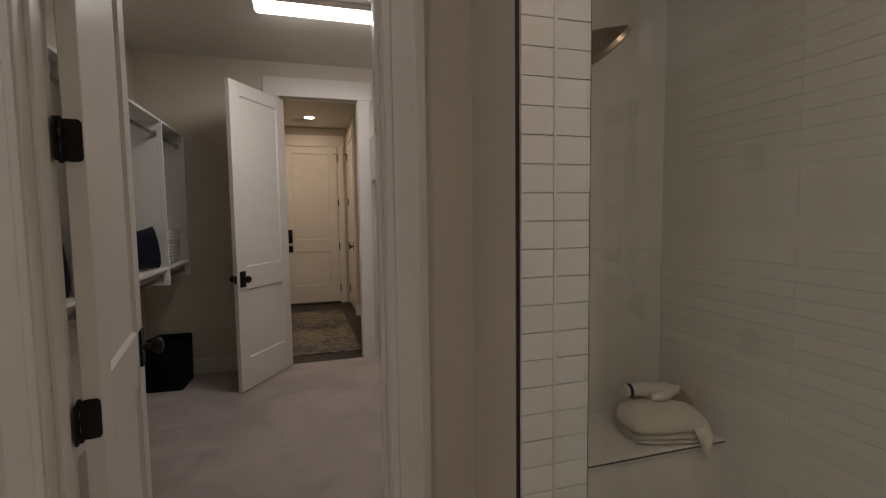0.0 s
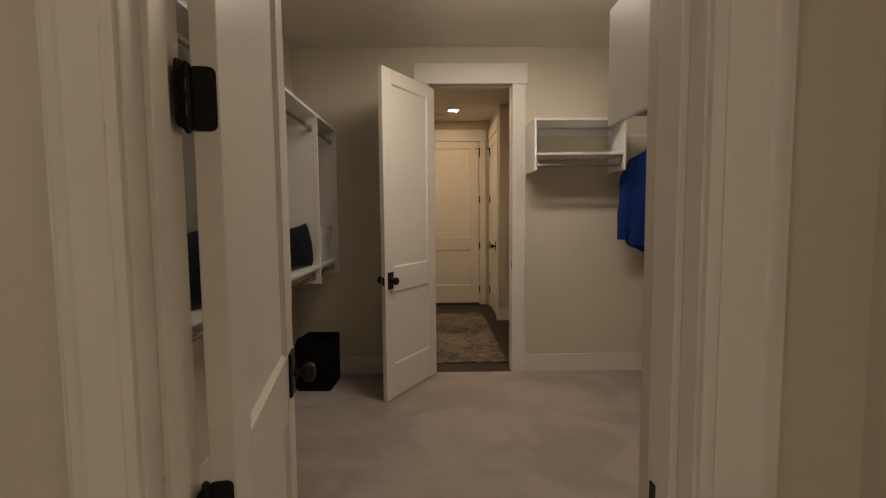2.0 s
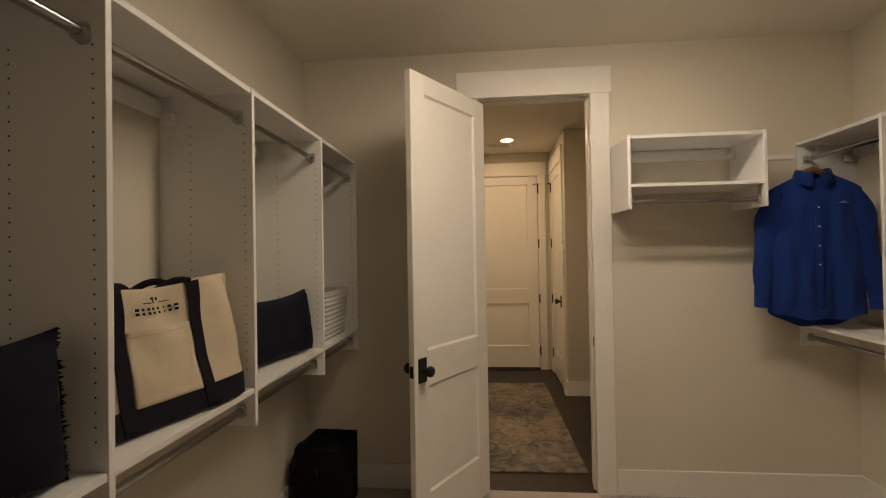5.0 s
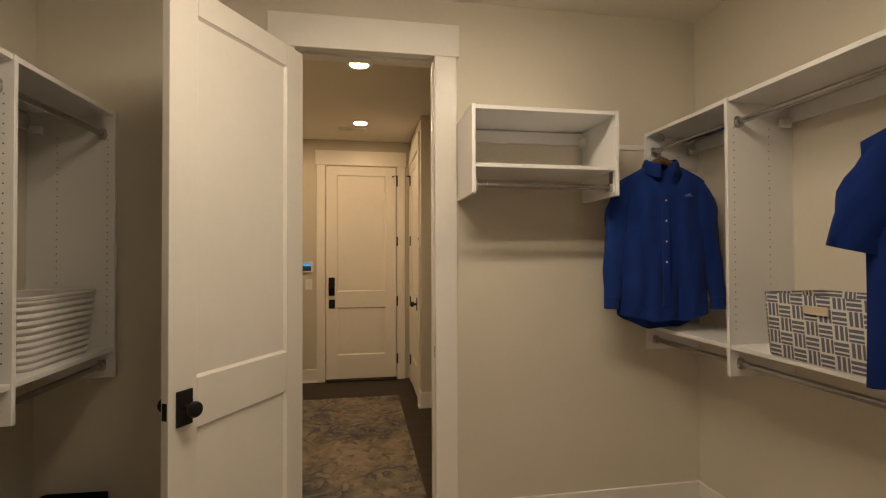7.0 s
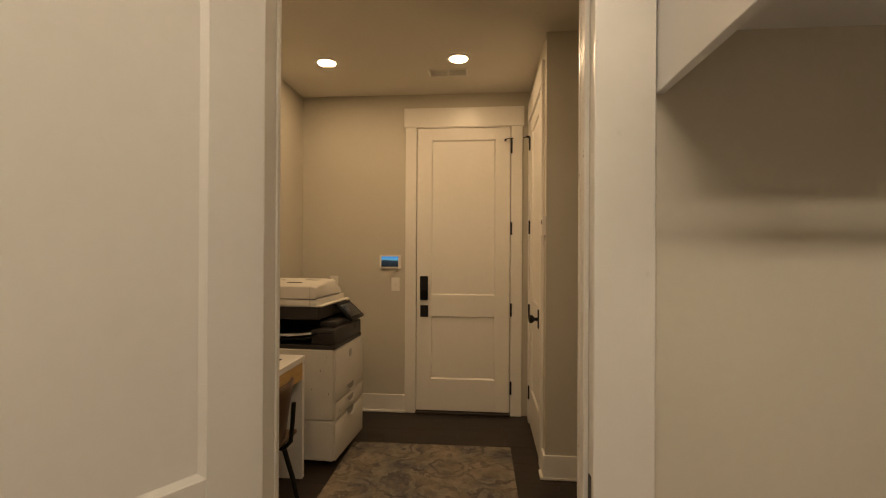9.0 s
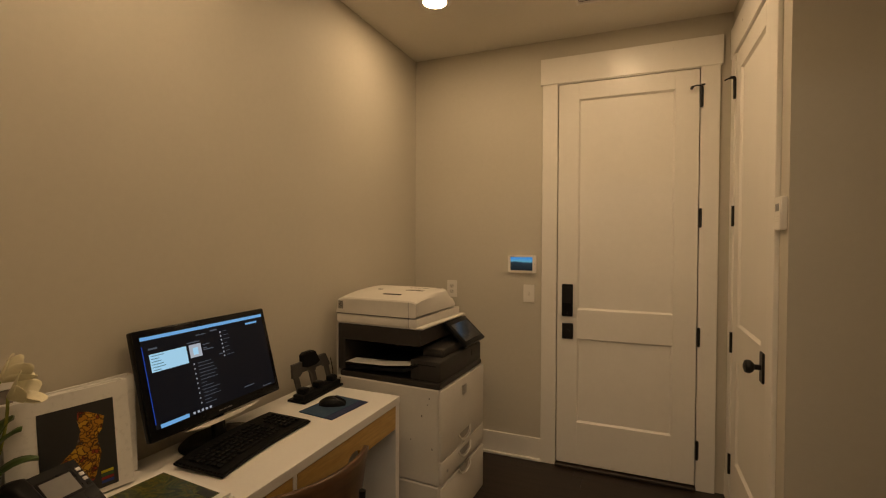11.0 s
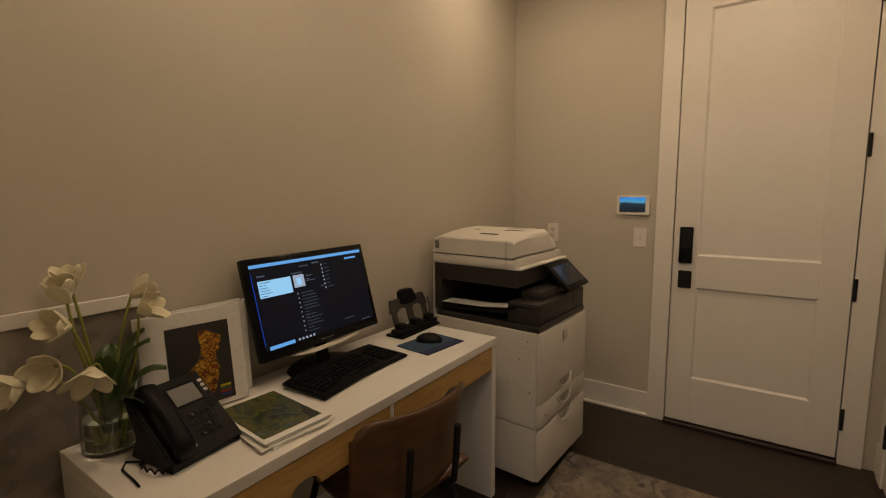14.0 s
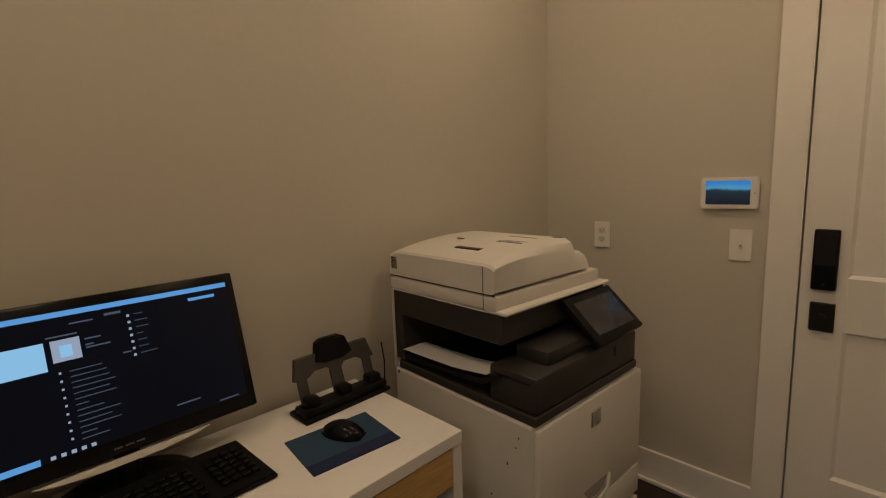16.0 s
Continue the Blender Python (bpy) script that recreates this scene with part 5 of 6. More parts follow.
boxes_part("lid_slot", [((-0.37, 0.085, 1.1740), (-0.27, 0.108, 1.1832)), ((-0.47, 0.19, 1.1880), (-0.44, 0.20, 1.1925))], DARKPL, lid, 0.0)
boxes_part("lid_print", [((-0.33, 0.30, 1.1930), (-0.22, 0.305, 1.1955)), ((-0.30, 0.20, 1.1890), (-0.20, 0.203, 1.1926)), ((-0.30, 0.212, 1.1890), (-0.22, 0.215, 1.1934)), ((-0.29, 0.224, 1.1890), (-0.20, 0.227, 1.1938)), ((-0.20, 0.352, 1.1900), (-0.168, 0.372, 1.1950))], DARKPL, lid, 0.0)
boxes_part("vent_slots", [((CX + 0.016 + 0.005 * k, -0.0035, 1.1050), (CX + 0.018 + 0.005 * k, -0.0019, 1.1450)) for k in range(6)], DARKPL, lid, 0.0)
boxes_part("seam", [((-0.172, -0.0032, 1.040), (-0.1705, -0.002, 1.1580)), ((CX + 0.004, -0.0032, 1.0810), (-0.13, -0.001, 1.0830))], DARKPL, lid, 0.0)
bm = bmesh.new()
m = Matrix.Translation((-0.034, 0.384, 0.962)) @ pose(0, 0, 0, 0, 42, 0)
add_box(bm, (-0.090, -0.132, -0.012), (0.076, 0.130, 0.010), 0.006, 2, m)
tp = part("touch_panel", bm, BLACKPL, cop, "tilted black touch panel")
SCREENOFF = surf("dark_screen_glass", (0.03, 0.032, 0.036), 0.12, 0.05, 4, 40)
bm = bmesh.new()
add_box(bm, (-0.064, -0.106, 0.0098), (0.050, 0.104, 0.0110), 0.0, 1, m)
part("screen", bm, SCREENOFF, tp)
bm = bmesh.new()
add_cyl(bm, (-0.09, 0.42, 0.90), (-0.04, 0.388, 0.945), 0.04, seg=14)
part("panel_arm", bm, BLACKPL, tp)
boxes_part("scuffs", [((x, -0.0012, z), (x + 0.004, -0.0004, z + h)) for x, z, h in ((-0.06, 0.71, 0.006), (-0.10, 0.62, 0.01), (-0.16, 0.50, 0.006), (-0.045, 0.47, 0.012), (-0.07, 0.68, 0.004))], DARKPL, cop, 0.0, "small dark scuffs")
box_part("label_plate", (CX + 0.02, -0.0012, 0.74), (CX + 0.028, -0.0004, 0.75), DARKPL, cop, 0.0)


# ---- on the desk ----
BEZEL = surf("gloss_black_plastic", (0.007, 0.007, 0.008), 0.2, 0.1, 6, 60, spec=0.2)
mon = thing("computer_monitor", Matrix.Translation((-0.93, 6.795, DT + 0.001)) @ pose(0, 0, 0, 0, 0, 1.0), "black widescreen computer monitor, switched on", "monitor")
tilt = Matrix.Translation((-0.005, 0.015, 0.088)) @ pose(0, 0, 0, 0, -15, 0)
bm = bmesh.new()
add_box(bm, (-0.012, -0.276, 0.0), (0.018, 0.276, 0.342), 0.006, 2, tilt)
add_box(bm, (-0.045, -0.17, 0.05), (-0.010, 0.17, 0.28), 0.015, 2, tilt)
body = part("housing", bm, BEZEL, mon)
SCREEN = glow("screen_dark", (0.0022, 0.003, 0.0055), 1.0)
BAR = glow("screen_blue_bar", (0.16, 0.42, 0.80), 1.0)
CARD = glow("screen_card", (0.36, 0.66, 0.90), 1.05)
CARDTEXT = glow("screen_card_text", (0.05, 0.13, 0.2), 1.0)
EDGEBLUE = glow("screen_edge", (0.01, 0.06, 0.45), 1.0)
PALE = glow("screen_pale", (0.55, 0.62, 0.75), 0.75)
TEXTG = glow("screen_text", (0.11, 0.135, 0.18), 0.8)


def screen_part(name, rects, mat, lift, label=""):
    for y0, z0, y1, z1 in rects:
        bm = bmesh.new()
        add_box(bm, (0.018, y0, z0), (0.018 + lift, y1, z1), 0.0, 1, tilt)
        part(name, bm, mat, body, label)


screen_part("screen", [(-0.256, 0.034, 0.256, 0.322)], SCREEN, 0.0006, "dark lit screen")
screen_part("title_bar", [(-0.256, 0.308, 0.256, 0.319), (0.165, 0.289, 0.225, 0.296), (-0.24, 0.034, -0.14, 0.046)], BAR, 0.001)
screen_part("card", [(-0.236, 0.205, -0.105, 0.262)], CARD, 0.001)
screen_part("card_text", [(-0.231, 0.2095 + 0.009 * k, -0.231 + 0.026 + 0.006 * ((k * 7) % 4), 0.2115 + 0.009 * k) for k in range(6)], CARDTEXT, 0.0013)
screen_part("screen_edge", [(-0.2555, 0.05, -0.2535, 0.29)], EDGEBLUE, 0.001)
screen_part("thumbnail", [(-0.095, 0.218, -0.048, 0.262)], PALE, 0.001)
screen_part("thumbnail_mark", [(-0.082, 0.226, -0.062, 0.250)], CARD, 0.0012)
rnd = random.Random(5)
rects = []
for k in range(13):
    z = 0.195 - k * 0.0115
    rects.append((-0.073, z, -0.073 + rnd.uniform(0.02, 0.075), z + 0.0018))
for k in range(7):
    z = 0.284 - k * 0.0145
    rects.append((0.052, z, 0.052 + rnd.uniform(0.012, 0.035), z + 0.0018))
rects += [(-0.04, 0.252, -0.012, 0.255), (-0.04, 0.240, -0.026, 0.243), (-0.04, 0.234, 0.002, 0.237), (-0.235, 0.276, -0.205, 0.281), (-0.06, 0.289, -0.02, 0.292), (0.0, 0.293, 0.03, 0.298), (0.02, 0.205, 0.036, 0.208), (0.1, 0.06, 0.15, 0.063), (0.19, 0.038, 0.235, 0.041), (-0.1, 0.268, -0.05, 0.271)]
screen_part("text_line", rects, TEXTG, 0.001)
rects = [(-0.090, 0.194 - k * 0.0165, -0.0858, 0.1982 - k * 0.0165) for k in range(9)] + [(0.039, 0.281 - k * 0.0145, 0.0442, 0.2862 - k * 0.0145) for k in range(7)] + [(-0.125 + 0.016 * k, 0.037, -0.117 + 0.016 * k, 0.044) for k in range(5)]
screen_part("icon", rects, PALE, 0.001)
bm = bmesh.new()
add_prism(bm, [(-0.16, -0.006), (0.16, -0.006), (0.13, -0.013), (0.06, -0.02), (-0.06, -0.02), (-0.13, -0.013)], 0, 0.006, 0.019)
bmesh.ops.transform(bm, matrix=tilt, verts=bm.verts)
part("silver_strip", bm, TRIM, body, "curved silver strip under the screen")
bm = bmesh.new()
for k in range(16):
    add_box(bm, (0.018, -0.03 + 0.004 * k, 0.014), (0.0184, -0.0275 + 0.004 * k, 0.0175), 0, 1, tilt) if k % 5 else None
part("maker_mark", bm, ZINC, body, "plain small silver mark")
bm = bmesh.new()
add_loft(bm, [[(0.115 * k * math.cos(a), 0.14 * k * math.sin(a), z) for a in [2 * math.pi * i / 36 for i in range(36)]] for z, k in ((0, 0.98), (0.004, 1.0), (0.012, 0.93), (0.017, 0.6))])
part("base", bm, BEZEL, mon)
bm = bmesh.new()
add_tube(bm, [(-0.02, 0.015, 0.012), (-0.03, 0.015, 0.07), (-0.055, 0.015, 0.16)], 0.024, 16)
part("neck", bm, BEZEL, mon)

kb = thing("keyboard", Matrix.Translation((-0.82, 6.81, DT + 0.001)) @ pose(0, 0, 0, 0, 0, 4.5), "black curved wireless keyboard on the desk", "keyboard")
bm = bmesh.new()
out = []
for k in range(13):
    u = k / 12 * 2 - 1
    out.append((0.105 - 0.012 * (1 - u * u), u * 0.222))
for k in range(13):
    u = 1 - k / 12 * 2
    out.append((-0.085 - 0.016 * (1 - u * u), u * 0.222))
add_prism(bm, out, 2, 0.0, 0.014, 0.004)
for v in bm.verts:
    v.co.z += 0.010 * max(0, (0.1 - v.co.x) / 0.2)
part("case", bm, BLACKPL, kb)
key = bmesh.new()
add_box(key, (-0.0068, -0.0078, 0.0), (0.0068, 0.0078, 0.006), 0.0015)
key_mesh = finish("key", key, BLACKPL)
for r in range(6):
    for c in range(19):
        if c in (14,) or (c == 15 and r > 4):
            continue
        if r == 0 and 4 <= c <= 8:
            continue
        o = new("key", key_mesh)
        o.parent = kb
        u = (c - 9) / 9
        x, y = 0.041 - 0.0205 * r + 0.008 * u * u, (c - 9) * 0.0215
        o.matrix_basis = Matrix.Translation((0.055 - 0.0215 * r + 0.010 * u * u, y, 0.0155 + 0.010 * max(0, (0.1 - x) / 0.2)))
bm = bmesh.new()
add_box(bm, (0.048, -0.105, 0.014), (0.062, 0.0, 0.0225), 0.002)
part("space_bar", bm, BLACKPL, kb)

pad = thing("mouse_pad", Matrix.Translation((-0.752, 7.218, DT)) @ pose(0, 0, 0, 0, 0, -6), "blue mouse pad with a darker edge", "mouse pad")
PADB = cloth("pad_blue", (0.022, 0.06, 0.115), 800, 0.1)
PADD = cloth("pad_dark_blue", (0.012, 0.02, 0.075), 800, 0.1)
box_part("pad", (-0.088, -0.115, 0.0), (0.05, 0.115, 0.004), PADB, pad, 0.001)
box_part("dark_band", (0.0505, -0.115, 0.0), (0.09, 0.115, 0.004), PADD, pad, 0.001, "dark blue printed band")
mouse = thing("computer_mouse", Matrix.Translation((-0.772, 7.235, DT + 0.0045)) @ pose(0, 0, 0, 0, 0, 24) @ Matrix.Scale(1.12, 4), "black and grey computer mouse on the pad", "mouse")
bm = bmesh.new()
rings = []
for i in range(13):
    t = i / 12
    x = -0.048 + 0.098 * t
    w = 0.031 * math.sin(math.pi * min(0.97, max(0.03, 0.08 + t * 0.86))) ** 0.45
    h = 0.032 * math.sin(math.pi * (0.12 + 0.78 * t)) ** 0.8
    rings.append([(x, w * math.cos(a), max(0.0, h * math.sin(a))) for a in [math.pi * k / 12 for k in range(13)]])
add_loft(bm, rings)
part("shell", bm, BEZEL, mouse, sharp=60)
bm = bmesh.new()
add_cyl(bm, (-0.024, -0.004, 0.021), (-0.024, 0.004, 0.021), 0.007, seg=16)
part("wheel", bm, DARKPL, mouse)

punch = thing("hole_punch", Matrix.Translation((-0.945, 7.335, DT)) @ pose(0, 0, 0, 0, 0, 1), "black and grey three-hole punch on the desk", "hole punch")
bm = bmesh.new()
add_box(bm, (-0.035, -0.145, 0.0), (0.06, 0.145, 0.012), 0.004, 2)
add_box(bm, (-0.01, -0.14, 0.012), (0.05, 0.14, 0.034), 0.006, 2)
part("base", bm, BLACKPL, punch)
GREYM = surf("satin_grey_metal", (0.10, 0.095, 0.088), 0.4, 0.1, 8, 80, metal=0.6)
bm = bmesh.new()
for (y0, z0, y1, z1) in ((-0.125, 0.03, -0.095, 0.15), (0.095, 0.03, 0.125, 0.15), (-0.02, 0.03, 0.02, 0.11)):
    add_box(bm, (0.0, y0, z0), (0.012, y1, z1), 0.004, 2)
add_prism(bm, [(-0.135, 0.10), (-0.12, 0.155), (0.12, 0.155), (0.135, 0.10), (0.09, 0.10), (0.07, 0.112), (0.03, 0.112), (0.015, 0.098), (-0.015, 0.098), (-0.03, 0.112), (-0.07, 0.112), (-0.09, 0.10)], 0, 0.0, 0.013)
for v in bm.verts:
    v.co.x -= 0.30 * (v.co.z - 0.03)
part("lever_frame", bm, GREYM, punch, "grey metal lever frame")
bm = bmesh.new()
add_prism(bm, [(-0.062, 0.135), (-0.048, 0.182), (-0.03, 0.190), (0.03, 0.190), (0.048, 0.182), (0.062, 0.135), (0.03, 0.125), (-0.03, 0.125)], 0, -0.006, 0.02, 0.004)
for v in bm.verts:
    v.co.x -= 0.30 * (v.co.z - 0.03)
part("grip", bm, BLACKPL, punch, "black rubber grip")
for y in (-0.105, 0.0, 0.105):
    bm = bmesh.new()
    add_box(bm, (0.0, y - 0.022, 0.03), (0.04, y + 0.022, 0.058), 0.008, 2)
    part("punch_head", bm, BLACKPL, punch)


# binders with a map cover
def map_material():
    m, nt, b = nodes_of("printed_map")
    co = nt.nodes.new("ShaderNodeTexCoord").outputs["Object"]
    warp = noise_tex(nt, 28, 3, 0.6, co)
    add = nt.nodes.new("ShaderNodeMix")
    add.data_type, add.blend_type = "RGBA", "LINEAR_LIGHT"
    add.inputs[0].default_value = 0.03
    nt.links.new(co, add.inputs[6])
    nt.links.new(warp.outputs["Color"], add.inputs[7])
    v, cell = nt.nodes.new("ShaderNodeTexVoronoi"), nt.nodes.new("ShaderNodeTexVoronoi")
    v.feature = "DISTANCE_TO_EDGE"
    for t in (v, cell):
        t.inputs["Scale"].default_value = 62
        nt.links.new(add.outputs[2], t.inputs["Vector"])
    sep = nt.nodes.new("ShaderNodeSeparateColor")
    nt.links.new(cell.outputs["Color"], sep.inputs[0])
    c = ramp(nt, sep.outputs[0], [(0.0, (0.40, 0.19, 0.02)), (0.45, (0.52, 0.30, 0.03)), (0.76, (0.44, 0.22, 0.03)), (0.84, (0.28, 0.04, 0.02)), (0.91, (0.12, 0.10, 0.09)), (0.97, (0.50, 0.34, 0.10))])
    c.color_ramp.interpolation = "CONSTANT"
    e = ramp(nt, v.outputs["Distance"], [(0.04, (0.16, 0.09, 0.03)), (0.13, (1, 1, 1))]).outputs[0]
    nt.links.new(mixed(nt, 1.0, c.outputs[0], e, "MULTIPLY"), b.inputs["Base Color"])
    b.inputs["Roughness"].default_value = 0.35
    return m


def cover_material():
    m, nt, b = nodes_of("aerial_cover")
    co = nt.nodes.new("ShaderNodeTexCoord").outputs["Object"]
    n1, n2 = noise_tex(nt, 16, 6, 0.6, co), noise_tex(nt, 60, 4, 0.6, co)
    n1.inputs["Distortion"].default_value = 1.6
    c = ramp(nt, n1.outputs[0], [(0.34, (0.012, 0.012, 0.008)), (0.44, (0.035, 0.05, 0.02)), (0.5, (0.09, 0.13, 0.03)), (0.54, (0.22, 0.16, 0.03)), (0.6, (0.05, 0.08, 0.03)), (0.68, (0.14, 0.17, 0.12))]).outputs[0]
    g = ramp(nt, n2.outputs[0], [(0.3, (0.4,) * 3), (0.7, (1, 1, 1))]).outputs[0]
    nt.links.new(mixed(nt, 1.0, c, g, "MULTIPLY"), b.inputs["Base Color"])
    b.inputs["Roughness"].default_value = 0.3
    return m


MAPM, AERIAL = map_material(), cover_material()
VINYL = surf("white_vinyl", (0.72, 0.71, 0.68), 0.3, 0.03, 6, 60)
CHAR = surf("charcoal_print", (0.03, 0.03, 0.029), 0.35, 0.1, 6, 60)


def binder(m, label, cover):
    b = thing("ring_binder", m, label, "binder", "white ring binders")
    box_part("front_cover", (0.034, -0.14, 0.0), (0.038, 0.14, 0.295), VINYL, b, 0.0012)
    box_part("back_cover", (0.0, -0.14, 0.0), (0.004, 0.14, 0.295), VINYL, b, 0.0012)
    box_part("spine", (0.004, 0.135, 0.0), (0.034, 0.14, 0.295), VINYL, b, 0.001)
    box_part("pages", (0.008, -0.125, 0.008), (0.03, 0.125, 0.285), PAPER, b, 0.001)
    if cover:
        box_part("cover_sheet", (0.038, -0.074, 0.015), (0.0392, 0.099, 0.253), CHAR, b, 0.0, "dark printed cover sheet")
        bm = bmesh.new()
        out = [(-0.068 + 0.161 * u, 0.015 + 0.238 * v) for u, v in ((0.506, 0.93), (0.66, 0.90), (0.888, 0.81), (0.84, 0.67), (0.76, 0.60), (0.81, 0.40), (0.70, 0.14), (0.45, 0.03), (0.34, 0.10), (0.22, 0.14), (0.07, 0.12), (0.05, 0.25), (0.25, 0.43), (0.45, 0.54), (0.53, 0.71), (0.49, 0.83))]
        add_prism(bm, out, 0, 0.0392, 0.0399)
        mp = part("map", bm, MAPM, b, "orange and red printed map")
        for k, col in enumerate(((0.02, 0.05, 0.22), (0.25, 0.02, 0.02), (0.05, 0.12, 0.04), (0.5, 0.45, 0.03))):
            box_part("legend_bar", (0.0392, 0.058, 0.026 + 0.009 * k), (0.0399, 0.088, 0.033 + 0.009 * k), surf("legend_ink", col, 0.4, 0.05), b, 0.0)


binder(Matrix.Translation((-0.982, 6.355, DT + 0.0005)) @ pose(0, 0, 0, 0, -8, -9), "white ring binder with an orange map cover, leaning", True)
binder(Matrix.Translation((-1.027, 6.40, DT + 0.0005)) @ pose(0, 0, 0, 0, -2.0, -2), "plain white ring binder behind another", False)

mag = thing("magazine_stack", Matrix.Translation((-0.735, 6.432, DT)) @ pose(0, 0, 0, 0, 0, -4), "stack of magazines with a dark aerial-photo cover", "magazines")
for k, (r, dx, dy) in enumerate(((4, 0.0, 0.01), (-3, 0.006, -0.004), (2, -0.004, 0.003), (0, 0.0, 0.0))):
    bm = bmesh.new()
    add_box(bm, (-0.14 + dx, -0.10 + dy, 0.006 * k), (0.14 + dx, 0.10 + dy, 0.006 * k + 0.0056), 0.001, 1, pose(0, 0, 0, 0, 0, r))
    mg = part("magazine", bm, PAPER, mag)
bm = bmesh.new()
add_box(bm, (-0.125, -0.09, 0.0241), (0.118, 0.085, 0.0249))
part("cover_picture", bm, AERIAL, mag, "dark green aerial photograph")
bm = bmesh.new()
add_box(bm, (0.06, 0.055, 0.0249), (0.112, 0.08, 0.0254))
part("cover_panel", bm, CHAR, mag)


# desk phone
ph = thing("desk_phone", Matrix.Translation((-0.80, 6.222, DT)) @ pose(0, 0, 0, 0, 0, 6) @ Matrix.Diagonal((0.90, 0.86, 0.93, 1)), "black desk phone with handset and keypad", "telephone")
face = Matrix.Translation((0.095, 0.0, 0.026)) @ pose(0, 0, 0, 0, 36, 0)
bm = bmesh.new()
add_prism(bm, [(0.10, 0.0), (0.11, 0.02), (0.095, 0.034), (-0.085, 0.165), (-0.098, 0.158), (-0.05, 0.06), (-0.08, 0.004), (-0.08, 0.0)], 1, -0.10, 0.115, 0.004)
part("body", bm, BLACKPL, ph)
PHSCR = surf("grey_lcd", (0.20, 0.20, 0.20), 0.2, 0.05, 6, 50)
bm = bmesh.new()
add_box(bm, (-0.205, -0.01, 0.003), (-0.128, 0.090, 0.0075), 0.002, 1, face)
sc = part("screen_frame", bm, BEZEL, ph)
bm = bmesh.new()
add_box(bm, (-0.196, 0.0, 0.0075), (-0.137, 0.08, 0.0082), 0.0, 1, face)
part("screen", bm, PHSCR, sc, "grey unlit display")
for r in range(4):
    for c in range(3):
        bm = bmesh.new()
        add_box(bm, (-0.104 + 0.022 * r, 0.008 + 0.026 * c, 0.003), (-0.091 + 0.022 * r, 0.026 + 0.026 * c, 0.010), 0.003, 2, face)
        part("key", bm, BEZEL, ph)
for r in range(5):
    bm = bmesh.new()
    add_box(bm, (-0.20 + 0.017 * r, 0.096, 0.003), (-0.188 + 0.017 * r, 0.110, 0.008), 0.002, 1, face)
    part("line_key", bm, ZINC if r < 3 else BEZEL, ph)
bm = bmesh.new()
add_cyl(bm, (0, 0, 0), (0, 0, 0.006), 0.018, seg=24)
bmesh.ops.transform(bm, matrix=face @ Matrix.Translation((-0.112, 0.092, 0.003)), verts=bm.verts)
part("navigation_key", bm, BEZEL, ph)
bm = bmesh.new()
add_box(bm, (-0.12, -0.022, 0.003), (-0.008, -0.014, 0.010), 0.002, 1, face)
part("silver_trim", bm, ZINC, ph, "silver trim strip")
bm = bmesh.new()
rings = []
for i in range(17):
    t = i / 16
    x = -0.225 + 0.235 * t
    end = abs(2 * t - 1)
    z = 0.030 + 0.020 * (1 - end ** 2) - 0.012 * max(0, end - 0.6) / 0.4
    w = 0.023 + 0.009 * max(0, end - 0.5) / 0.5
    h = 0.013 + 0.012 * max(0, end - 0.55) / 0.45
    if i in (0, 16):
        w, h = w * 0.55, h * 0.55
    rings.append([(x, -0.060 + w * math.copysign(abs(math.cos(a)) ** 0.7, math.cos(a)), z + h * math.copysign(abs(math.sin(a)) ** 0.7, math.sin(a))) for a in [2 * math.pi * k / 18 for k in range(18)]])
add_loft(bm, rings)
bmesh.ops.transform(bm, matrix=face, verts=bm.verts)
part("handset", bm, BLACKPL, ph, "black curved handset", 60)
bm = bmesh.new()
pts = []
for k in range(150):
    t = k / 149
    a = t * 44
    base = Vector((0.085 + 0.02 * t, -0.085 - 0.03 * math.sin(t * 3.1), 0.012 + 0.0))
    base += Vector((-0.10 * t + 0.02 * math.sin(t * 6), -0.02 * t, 0))
    pts.append(base + Vector((0.003 * math.cos(a), 0.004 * math.cos(a) * 0, 0.005 * math.sin(a))))
add_tube(bm, pts, 0.0028, 6)
part("coiled_cord", bm, BLACKPL, ph, "coiled black cord")
bm = bmesh.new()
add_tube(bm, [(-0.02, -0.10, 0.004), (-0.06, -0.125, 0.004), (-0.03, -0.15, 0.004), (0.04, -0.16, 0.004), (0.08, -0.168, 0.004)], 0.003, 8)
part("cable", bm, BLACKPL, ph)

# tulips in a glass vase
vase = thing("vase_of_tulips", pose(-0.955, 6.125, DT + 0.0005), "white tulips in a clear glass vase with water", "vase")
bm = bmesh.new()
add_lathe(bm, [(0.0010, 0.0), (0.0598, 0.0), (0.0650, 0.006), (0.0637, 0.06), (0.0598, 0.12), (0.0650, 0.172), (0.0618, 0.172), (0.0565, 0.12), (0.0605, 0.06), (0.0598, 0.014), (0.0010, 0.012)], 36)
vg = part("glass", bm, glass("vase_glass", (0.93, 0.96, 0.92)), vase)
vg.visible_shadow = False
bm = bmesh.new()
add_lathe(bm, [(0.0010, 0.0135), (0.0578, 0.0145), (0.0592, 0.06), (0.0578, 0.085), (0.0010, 0.085)], 30)
wt = part("water", bm, glass("water", (0.88, 0.92, 0.86)), vase, "cloudy water")
wt.visible_shadow = False
PETAL = surf("cream_petal", (0.74, 0.69, 0.50), 0.55, 0.06, 20, 90, 0.1, 120)
STEM = surf("pale_green_stem", (0.28, 0.30, 0.06), 0.5, 0.15, 20, 90)
LEAF = surf("tulip_leaf", (0.075, 0.13, 0.035), 0.42, 0.25, 12, 70, 0.2, 90)
rnd = random.Random(11)


